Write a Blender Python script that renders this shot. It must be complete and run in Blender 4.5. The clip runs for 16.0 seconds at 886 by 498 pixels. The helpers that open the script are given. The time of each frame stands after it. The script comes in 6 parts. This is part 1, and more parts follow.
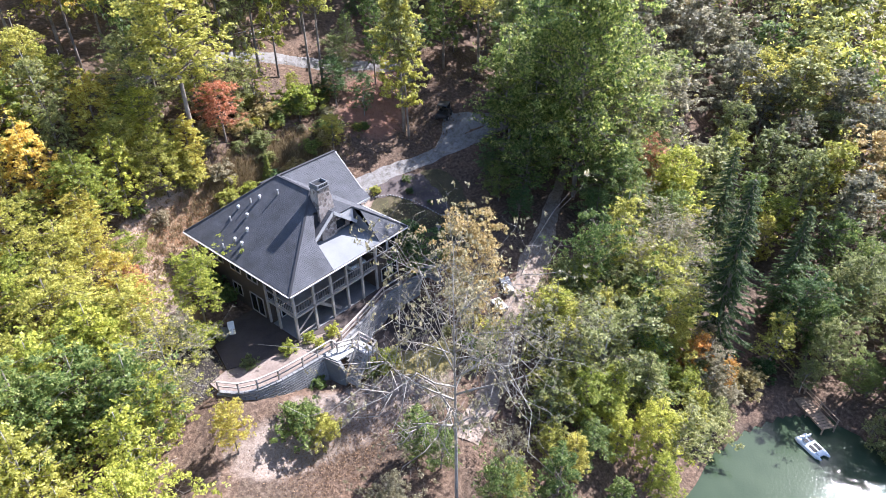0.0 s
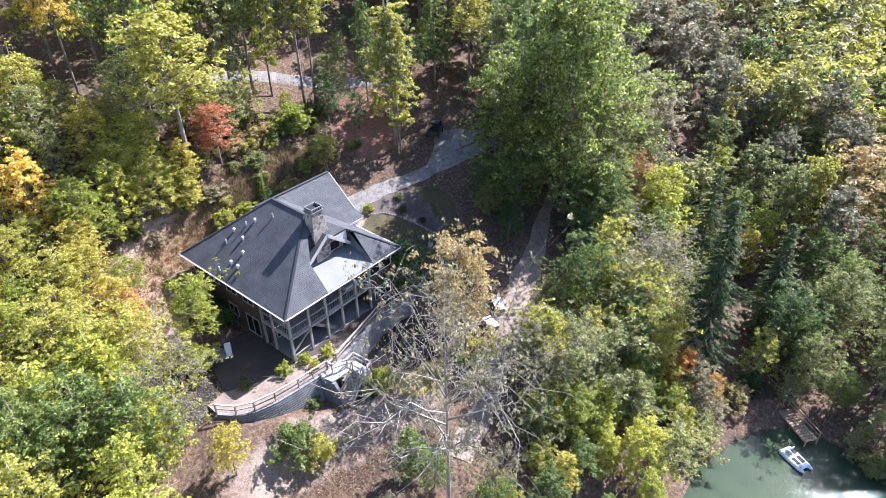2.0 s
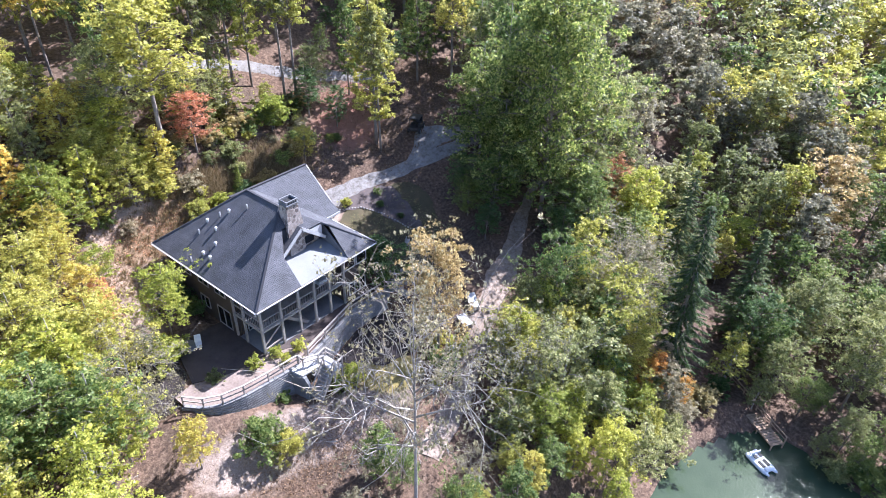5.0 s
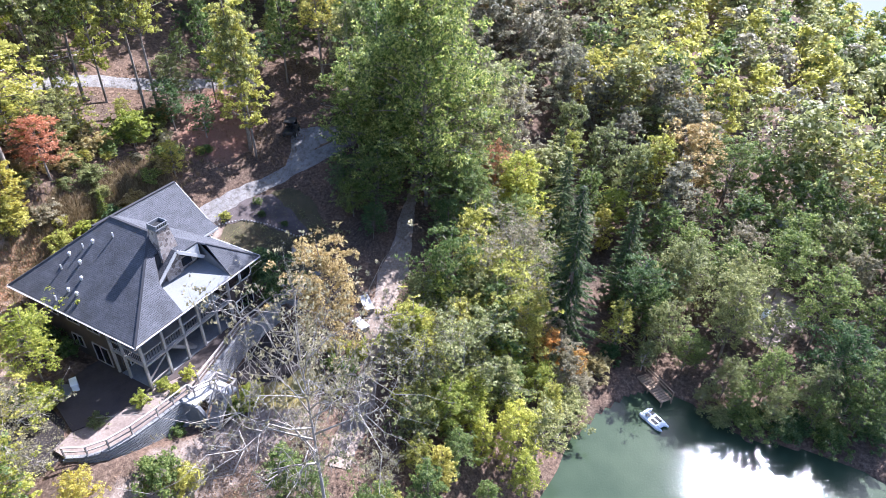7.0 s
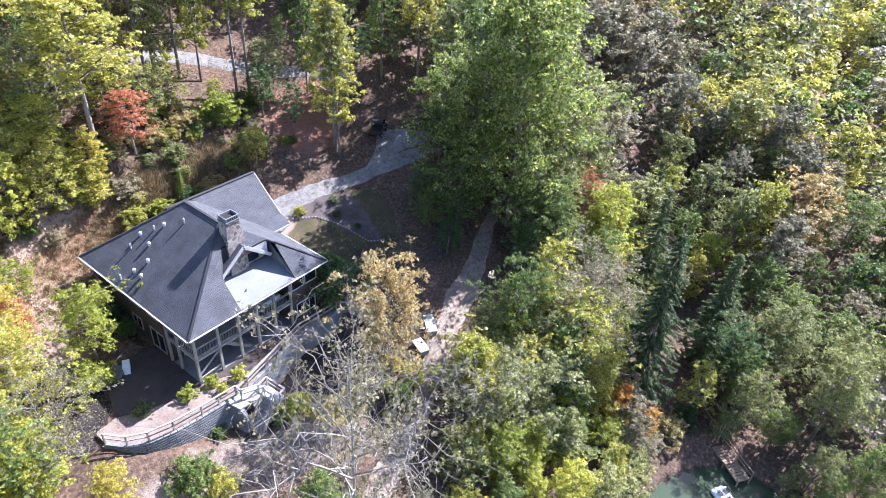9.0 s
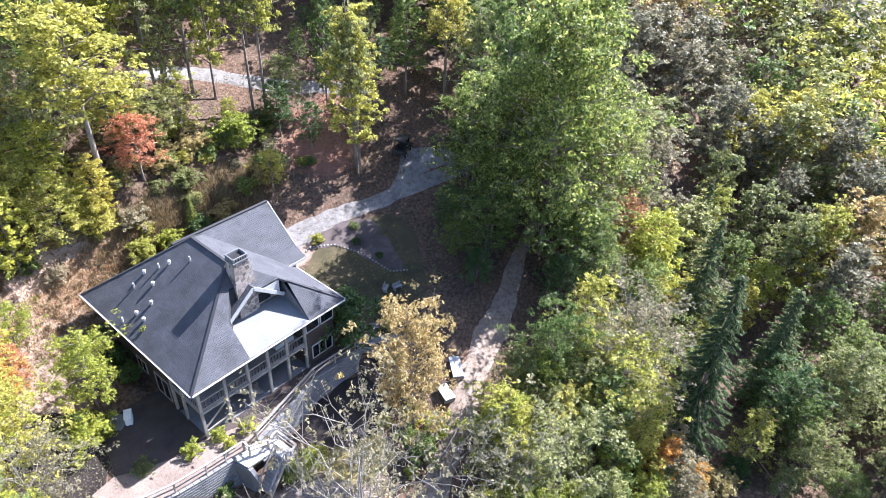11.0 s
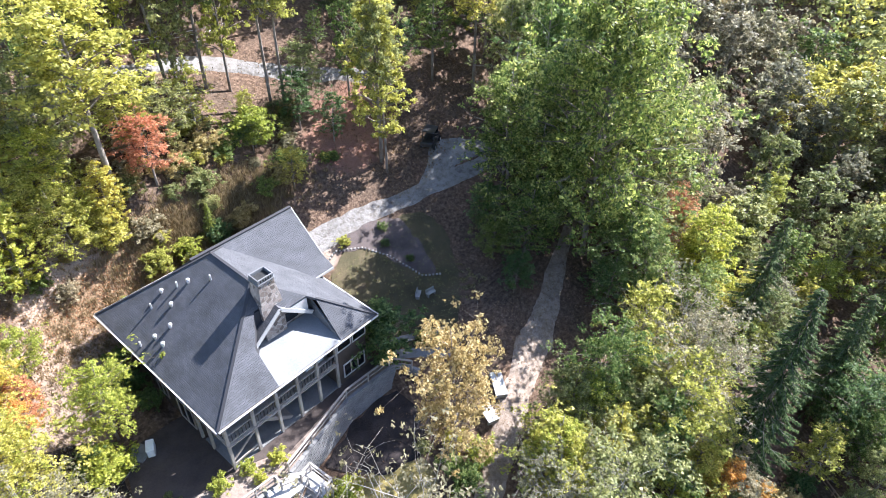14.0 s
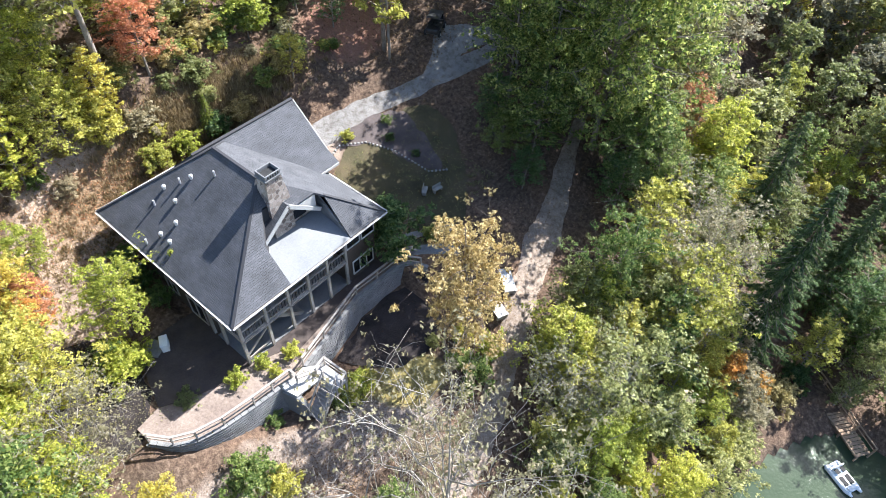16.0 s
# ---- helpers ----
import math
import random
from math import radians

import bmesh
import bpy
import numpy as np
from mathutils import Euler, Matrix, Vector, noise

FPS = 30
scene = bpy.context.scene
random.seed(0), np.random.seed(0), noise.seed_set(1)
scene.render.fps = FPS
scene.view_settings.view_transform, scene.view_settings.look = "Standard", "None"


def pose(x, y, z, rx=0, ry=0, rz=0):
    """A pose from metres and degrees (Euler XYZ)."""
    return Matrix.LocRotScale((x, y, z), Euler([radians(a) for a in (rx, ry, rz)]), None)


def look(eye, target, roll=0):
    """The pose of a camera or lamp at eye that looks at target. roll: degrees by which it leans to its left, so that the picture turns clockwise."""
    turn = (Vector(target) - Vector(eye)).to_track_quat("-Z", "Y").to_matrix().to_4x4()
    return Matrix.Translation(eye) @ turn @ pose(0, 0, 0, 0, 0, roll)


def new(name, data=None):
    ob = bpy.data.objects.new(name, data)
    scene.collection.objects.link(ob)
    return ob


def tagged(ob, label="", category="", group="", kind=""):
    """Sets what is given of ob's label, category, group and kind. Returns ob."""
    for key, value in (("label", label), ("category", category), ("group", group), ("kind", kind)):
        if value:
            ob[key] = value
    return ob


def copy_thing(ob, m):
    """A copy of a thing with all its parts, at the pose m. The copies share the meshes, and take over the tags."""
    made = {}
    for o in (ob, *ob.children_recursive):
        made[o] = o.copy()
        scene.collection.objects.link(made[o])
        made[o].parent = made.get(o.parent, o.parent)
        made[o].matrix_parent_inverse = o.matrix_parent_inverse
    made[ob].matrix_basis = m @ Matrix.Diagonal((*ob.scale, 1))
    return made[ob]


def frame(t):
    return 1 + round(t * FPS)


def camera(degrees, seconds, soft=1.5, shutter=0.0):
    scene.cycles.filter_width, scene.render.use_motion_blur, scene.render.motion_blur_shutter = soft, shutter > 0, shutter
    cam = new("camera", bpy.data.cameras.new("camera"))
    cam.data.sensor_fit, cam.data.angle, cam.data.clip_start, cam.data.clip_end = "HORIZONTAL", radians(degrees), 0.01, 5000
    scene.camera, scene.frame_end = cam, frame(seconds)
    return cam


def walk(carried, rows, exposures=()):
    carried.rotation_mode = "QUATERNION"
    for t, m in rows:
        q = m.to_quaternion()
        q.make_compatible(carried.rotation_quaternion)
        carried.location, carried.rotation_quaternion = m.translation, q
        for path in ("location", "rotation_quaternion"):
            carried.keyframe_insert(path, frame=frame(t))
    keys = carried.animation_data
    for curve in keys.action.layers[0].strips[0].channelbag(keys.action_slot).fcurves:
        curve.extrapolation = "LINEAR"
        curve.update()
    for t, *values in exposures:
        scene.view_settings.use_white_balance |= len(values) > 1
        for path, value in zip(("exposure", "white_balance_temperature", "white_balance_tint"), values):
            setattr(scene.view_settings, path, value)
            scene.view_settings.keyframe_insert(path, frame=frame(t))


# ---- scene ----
DEGREES = 69.5
cam = camera(DEGREES, 16.0, soft=0.42)
PATH = [
    (0, (-22.70, -35.65, 37.20), (8.83, -8.72, 9.27), -0.64),
    (0.5, (-22.66, -35.85, 38.76), (9.66, -9.98, 10.74), -0.43),
    (1, (-22.70, -35.79, 39.57), (9.72, -10.05, 11.53), 0.26),
    (1.5, (-22.64, -35.80, 39.72), (9.41, -9.56, 11.71), -0.57),
    (2, (-22.55, -35.79, 39.56), (9.26, -9.25, 11.57), -0.70),
    (2.5, (-22.35, -35.89, 39.50), (9.54, -9.48, 11.48), -0.20),
    (3, (-22.28, -35.89, 39.44), (9.71, -9.60, 11.41), 0.11),
    (5.3, (-21.88, -36.33, 39.45), (11.03, -11.43, 11.22), 2.78),
    (5.5, (-21.50, -36.76, 39.65), (12.43, -13.43, 11.30), 1.81),
    (6, (-21.53, -37.23, 39.95), (14.62, -17.63, 11.51), 0.22),
    (6.5, (-21.09, -37.14, 40.08), (15.28, -18.17, 11.50), 1.29),
    (7, (-20.62, -36.90, 40.19), (15.75, -18.11, 11.47), 1.53),
    (7.5, (-19.97, -36.56, 40.28), (16.19, -17.58, 11.43), 0.81),
    (8, (-19.29, -36.21, 40.40), (16.83, -17.34, 11.44), 1.17),
    (8.5, (-18.31, -35.32, 40.19), (17.06, -15.05, 11.23), 2.42),
    (9, (-17.05, -34.10, 39.76), (16.31, -10.73, 10.75), 4.96),
    (9.2, (-16.94, -33.73, 39.65), (16.46, -10.28, 10.76), 5.40),
    (11.3, (-11.65, -29.54, 39.64), (19.89, -4.31, 10.16), 2.85),
    (11.5, (-11.29, -28.87, 39.93), (20.09, -3.71, 10.23), 2.37),
    (12, (-10.50, -27.96, 39.93), (20.70, -2.64, 10.17), 2.00),
    (12.5, (-9.89, -27.17, 39.88), (21.17, -1.70, 10.11), 1.72),
    (13, (-9.64, -26.60, 39.79), (21.22, -0.93, 9.98), 1.06),
    (13.5, (-9.47, -26.16, 39.60), (21.27, -0.31, 9.81), 1.16),
    (14, (-9.48, -25.42, 39.50), (20.62, -0.70, 8.14), 1.70),
    (14.5, (-9.41, -24.81, 39.13), (19.55, -0.93, 6.11), 0.99),
    (15, (-9.36, -24.53, 38.93), (18.85, -1.75, 4.50), 1.99),
    (15.5, (-9.52, -24.05, 38.90), (17.76, -2.68, 2.86), 2.78),
    (16, (-9.73, -23.78, 38.89), (16.59, -3.40, 1.58), 2.90),
]
walk(cam, [(t, look(eye, target, roll)) for t, eye, target, roll in PATH], exposures=[(0, 1.9, 5700, 18), (3, 1.95, 5700, 18), (5.5, 2.0, 5450, 21), (9, 2.0, 5500, 21), (11.5, 2.15, 5700, 17), (14.5, 2.15, 5850, 13), (16, 1.97, 5950, 10)])

# ---- light ----
SUN_AZ, SUN_EL = -11.0, 45.0      # degrees, azimuth counted from +x
world = bpy.data.worlds.new("sky")
scene.world = world
world.use_nodes = True
wn = world.node_tree.nodes
sky = wn.new("ShaderNodeTexSky")
sky.sky_type, sky.sun_disc = "NISHITA", False
sky.sun_elevation, sky.sun_rotation = radians(SUN_EL), radians(90 - SUN_AZ)
wn["Background"].inputs[1].default_value = 0.09
world.node_tree.links.new(sky.outputs[0], wn["Background"].inputs[0])
sun_data = bpy.data.lights.new("sun", "SUN")
sun_data.energy, sun_data.angle, sun_data.color = 4.8, radians(0.53), (1.0, 0.95, 0.87)
sun = new("sun", sun_data)
sa, se = radians(SUN_AZ), radians(SUN_EL)
sun.matrix_world = look((math.cos(sa) * math.cos(se) * 300, math.sin(sa) * math.cos(se) * 300, math.sin(se) * 300), (0, 0, 0))


# ---- materials ----
def nodes_of(name):
    m = bpy.data.materials.new(name)
    m.use_nodes = True
    nt = m.node_tree
    return m, nt, nt.nodes["Principled BSDF"], nt.nodes, nt.links


def ramp_node(nt, fac, stops):
    r = nt.nodes.new("ShaderNodeValToRGB")
    while len(r.color_ramp.elements) < len(stops):
        r.color_ramp.elements.new(0.5)
    for el, (pos, col) in zip(r.color_ramp.elements, stops):
        el.position, el.color = pos, (*col, 1)
    nt.links.new(fac, r.inputs[0])
    return r


def noise_node(nt, scale, detail=4.0, vec=None, rough=0.6):
    n = nt.nodes.new("ShaderNodeTexNoise")
    n.inputs["Scale"].default_value, n.inputs["Detail"].default_value, n.inputs["Roughness"].default_value = scale, detail, rough
    if vec is not None:
        nt.links.new(vec, n.inputs["Vector"])
    return n


def mix_node(nt, a, b, fac, kind="MIX"):
    m = nt.nodes.new("ShaderNodeMix")
    m.data_type, m.blend_type = "RGBA", kind
    for sock, v in ((m.inputs[6], a), (m.inputs[7], b), (m.inputs[0], fac)):
        if hasattr(v, "node"):
            nt.links.new(v, sock)
        else:
            sock.default_value = (*v, 1) if isinstance(v, tuple) else v
    return m.outputs[2]


def bump_to(nt, height, bsdf, strength, dist):
    b = nt.nodes.new("ShaderNodeBump")
    b.inputs["Strength"].default_value, b.inputs["Distance"].default_value = strength, dist
    nt.links.new(height, b.inputs["Height"])
    nt.links.new(b.outputs[0], bsdf.inputs["Normal"])
    return b


def surface(name, dark, light, big=0.3, fine=8.0, rough=0.85, metal=0.0, bump=0.4, dist=0.03, extra=None, spec=0.3):
    """A rough surface: two colours mixed at a large and a fine scale, with relief."""
    m, nt, p, nd, ln = nodes_of(name)
    geo = nd.new("ShaderNodeNewGeometry")
    a, b = noise_node(nt, big, 3, geo.outputs["Position"]), noise_node(nt, fine, 5, geo.outputs["Position"])
    s = nd.new("ShaderNodeMath")
    s.operation = "ADD"
    ln.new(a.outputs[0], s.inputs[0])
    ln.new(b.outputs[0], s.inputs[1])
    half = nd.new("ShaderNodeMath")
    half.operation = "MULTIPLY"
    half.inputs[1].default_value = 0.5
    ln.new(s.outputs[0], half.inputs[0])
    stops = [(0.36, dark), (0.64, light)] if extra is None else [(0.34, dark), (0.5, extra), (0.66, light)]
    r = ramp_node(nt, half.outputs[0], stops)
    ln.new(r.outputs[0], p.inputs["Base Color"])
    p.inputs["Roughness"].default_value, p.inputs["Metallic"].default_value = rough, metal
    p.inputs["Specular IOR Level"].default_value = spec
    bump_to(nt, b.outputs[0], p, bump, dist)
    return m


def leaf_material(name, a, b, c, trans=0.6, gloss=0.36):
    m, nt, p, nd, ln = nodes_of(name)
    geo, info = nd.new("ShaderNodeNewGeometry"), nd.new("ShaderNodeObjectInfo")
    r = ramp_node(nt, geo.outputs["Random Per Island"], [(0.0, a), (0.55, b), (1.0, c)])
    hsv = nd.new("ShaderNodeHueSaturation")
    mr = nd.new("ShaderNodeMapRange")
    mr.inputs["To Min"].default_value, mr.inputs["To Max"].default_value = 0.75, 1.2
    ln.new(info.outputs["Random"], mr.inputs[0])
    ln.new(mr.outputs[0], hsv.inputs["Value"])
    mh = nd.new("ShaderNodeMapRange")
    mh.inputs["To Min"].default_value, mh.inputs["To Max"].default_value = 0.515, 0.485
    ln.new(info.outputs["Random"], mh.inputs[0])
    ln.new(mh.outputs[0], hsv.inputs["Hue"])
    ln.new(r.outputs[0], hsv.inputs["Color"])
    ln.new(hsv.outputs[0], p.inputs["Base Color"])
    p.inputs["Roughness"].default_value, p.inputs["Specular IOR Level"].default_value = 0.5, gloss
    t = nd.new("ShaderNodeBsdfTranslucent")
    ln.new(hsv.outputs[0], t.inputs["Color"])
    mx = nd.new("ShaderNodeMixShader")
    mx.inputs[0].default_value = trans
    ln.new(p.outputs[0], mx.inputs[1])
    ln.new(t.outputs[0], mx.inputs[2])
    ln.new(mx.outputs[0], nd["Material Output"].inputs["Surface"])
    return m


def course_material(name, dark, light, width, height, mortar, gap, rough=0.9, bump=0.5, dist=0.02):
    """Rows of pieces laid on the mesh's own metre coordinates."""
    m, nt, p, nd, ln = nodes_of(name)
    uv = nd.new("ShaderNodeUVMap")
    br = nd.new("ShaderNodeTexBrick")
    br.inputs["Scale"].default_value = 1.0
    br.inputs["Brick Width"].default_value, br.inputs["Row Height"].default_value = width, height
    br.inputs["Mortar Size"].default_value, br.inputs["Bias"].default_value = gap, 0.0
    br.inputs["Color1"].default_value, br.inputs["Color2"].default_value = (*dark, 1), (*light, 1)
    br.inputs["Mortar"].default_value = (*mortar, 1)
    ln.new(uv.outputs[0], br.inputs["Vector"])
    n = noise_node(nt, 0.7, 4, uv.outputs[0])
    n2 = noise_node(nt, 30, 3, uv.outputs[0])
    r = ramp_node(nt, n.outputs[0], [(0.3, (0.72, 0.72, 0.72)), (0.7, (1.2, 1.2, 1.2))])
    c1 = mix_node(nt, br.outputs[0], r.outputs[0], 1.0, "MULTIPLY")
    r2 = ramp_node(nt, n2.outputs[0], [(0.3, (0.75, 0.75, 0.75)), (0.7, (1.25, 1.25, 1.25))])
    c2 = mix_node(nt, c1, r2.outputs[0], 1.0, "MULTIPLY")
    ln.new(c2, p.inputs["Base Color"])
    p.inputs["Roughness"].default_value = rough
    inv = nd.new("ShaderNodeMath")
    inv.operation = "SUBTRACT"
    inv.inputs[0].default_value = 1.0
    ln.new(br.outputs["Fac"], inv.inputs[1])
    bump_to(nt, inv.outputs[0], p, bump, dist)
    return m


def stone_material(name, scale, cols, mortar, rough=0.9):
    m, nt, p, nd, ln = nodes_of(name)
    geo = nd.new("ShaderNodeNewGeometry")
    v, e = nd.new("ShaderNodeTexVoronoi"), nd.new("ShaderNodeTexVoronoi")
    e.feature = "DISTANCE_TO_EDGE"
    for x in (v, e):
        x.inputs["Scale"].default_value = scale
        ln.new(geo.outputs["Position"], x.inputs["Vector"])
    r = ramp_node(nt, v.outputs["Color"], [(0.2, cols[0]), (0.5, cols[1]), (0.8, cols[2])])
    edge = ramp_node(nt, e.outputs[0], [(0.02, (0, 0, 0)), (0.07, (1, 1, 1))])
    c = mix_node(nt, mortar, r.outputs[0], edge.outputs[0])
    n = noise_node(nt, 14, 4, geo.outputs["Position"])
    rn = ramp_node(nt, n.outputs[0], [(0.3, (0.75, 0.75, 0.75)), (0.7, (1.2, 1.2, 1.2))])
    ln.new(mix_node(nt, c, rn.outputs[0], 1.0, "MULTIPLY"), p.inputs["Base Color"])
    p.inputs["Roughness"].default_value = rough
    bump_to(nt, edge.outputs[0], p, 0.55, 0.032)
    return m


def glass_material(name, tint):
    m, nt, p, nd, ln = nodes_of(name)
    p.inputs["Base Color"].default_value = (*tint, 1)
    p.inputs["Roughness"].default_value, p.inputs["Specular IOR Level"].default_value = 0.04, 0.8
    return m


def water_material(name):
    m, nt, p, nd, ln = nodes_of(name)
    geo = nd.new("ShaderNodeNewGeometry")
    n = noise_node(nt, 0.12, 3, geo.outputs["Position"])
    r = ramp_node(nt, n.outputs[0], [(0.3, (0.024, 0.04, 0.022)), (0.7, (0.05, 0.07, 0.04))])
    ln.new(r.outputs[0], p.inputs["Base Color"])
    p.inputs["Roughness"].default_value, p.inputs["IOR"].default_value = 0.07, 1.33
    w = noise_node(nt, 4.5, 3, geo.outputs["Position"])
    bump_to(nt, w.outputs[0], p, 0.4, 0.03)
    return m


def ground_material(name):
    """Leaf litter, with stretches of open earth and dry weeds that fade into it."""
    m, nt, p, nd, ln = nodes_of(name)
    geo = nd.new("ShaderNodeNewGeometry")
    pos = geo.outputs["Position"]
    fine, big, speck = noise_node(nt, 3.2, 6, pos, 0.7), noise_node(nt, 0.18, 4, pos), noise_node(nt, 11.0, 3, pos)
    base = ramp_node(nt, fine.outputs[0], [(0.32, (0.045, 0.031, 0.023)), (0.5, (0.105, 0.07, 0.05)), (0.68, (0.2, 0.145, 0.107))])
    tone = ramp_node(nt, big.outputs[0], [(0.35, (0.75, 0.78, 0.78)), (0.65, (1.2, 1.12, 1.05))])
    col = mix_node(nt, base.outputs[0], tone.outputs[0], 1.0, "MULTIPLY")
    for (cx, cy, rx, ry, turn), dark, light in (
            ((-1.5, 16.6, 8.0, 4.0, 38), (0.25, 0.175, 0.132), (0.47, 0.36, 0.28)), ((5.5, 18.6, 9.0, 2.4, 6), (0.14, 0.09, 0.055), (0.29, 0.205, 0.125)),
            ((-6.0, 11.5, 3.0, 4.0, 0), (0.15, 0.108, 0.08), (0.28, 0.212, 0.165)), ((-1.2, -6.6, 9.5, 2.6, -18), (0.14, 0.104, 0.082), (0.32, 0.262, 0.218)),
            ((47.5, -44.0, 5.5, 4.0, 0), (0.24, 0.18, 0.15), (0.40, 0.33, 0.28)), ((8.0, -7.4, 2.8, 2.0, -30), (0.16, 0.13, 0.045), (0.30, 0.24, 0.09)),
            ((17.5, 12.0, 3.0, 2.0, 0), (0.19, 0.14, 0.11), (0.34, 0.27, 0.22)), ((30.0, 20.0, 6.0, 4.0, 20), (0.14, 0.07, 0.05), (0.32, 0.17, 0.12))):
        mp = nd.new("ShaderNodeMapping")
        mp.vector_type = "TEXTURE"
        mp.inputs["Location"].default_value, mp.inputs["Rotation"].default_value = (cx, cy, 0), (0, 0, radians(turn))
        mp.inputs["Scale"].default_value = (rx, ry, 400)
        ln.new(pos, mp.inputs["Vector"])
        length = nd.new("ShaderNodeVectorMath")
        length.operation = "LENGTH"
        ln.new(mp.outputs[0], length.inputs[0])
        wobble = noise_node(nt, 0.55, 6, pos, 0.7)
        s = nd.new("ShaderNodeMath")
        s.operation = "ADD"
        ln.new(length.outputs["Value"], s.inputs[0])
        ln.new(wobble.outputs[0], s.inputs[1])
        mr = nd.new("ShaderNodeMapRange")
        mr.inputs["From Min"].default_value, mr.inputs["From Max"].default_value = 1.35, 1.6
        mr.inputs["To Min"].default_value, mr.inputs["To Max"].default_value = 1.0, 0.0
        ln.new(s.outputs[0], mr.inputs[0])
        earth = ramp_node(nt, speck.outputs[0], [(0.3, dark), (0.7, light)])
        col = mix_node(nt, col, earth.outputs[0], mr.outputs[0])
    ln.new(col, p.inputs["Base Color"])
    p.inputs["Roughness"].default_value, p.inputs["Specular IOR Level"].default_value = 0.95, 0.25
    bump_to(nt, fine.outputs[0], p, 0.8, 0.14)
    return m


def lane_material(name, soil, worn, pale):
    """Worn ground: soil, trodden patches and pale dust at three scales, with leaves pressed in."""
    m, nt, p, nd, ln = nodes_of(name)
    pos = nd.new("ShaderNodeNewGeometry").outputs["Position"]
    big, mid, fine = noise_node(nt, 0.45, 5, pos, 0.7), noise_node(nt, 2.4, 6, pos, 0.7), noise_node(nt, 16.0, 4, pos, 0.7)
    base = ramp_node(nt, fine.outputs[0], [(0.3, soil), (0.52, worn), (0.72, pale)])
    dirt = ramp_node(nt, mid.outputs[0], [(0.34, (0.62, 0.57, 0.53)), (0.54, (1.0, 1.0, 1.0))])
    wide = ramp_node(nt, big.outputs[0], [(0.34, (0.78, 0.75, 0.72)), (0.6, (1.1, 1.07, 1.03))])
    col = mix_node(nt, mix_node(nt, base.outputs[0], dirt.outputs[0], 1.0, "MULTIPLY"), wide.outputs[0], 1.0, "MULTIPLY")
    ln.new(col, p.inputs["Base Color"])
    p.inputs["Roughness"].default_value, p.inputs["Specular IOR Level"].default_value = 0.95, 0.2
    bump_to(nt, mid.outputs[0], p, 0.7, 0.12)
    return m


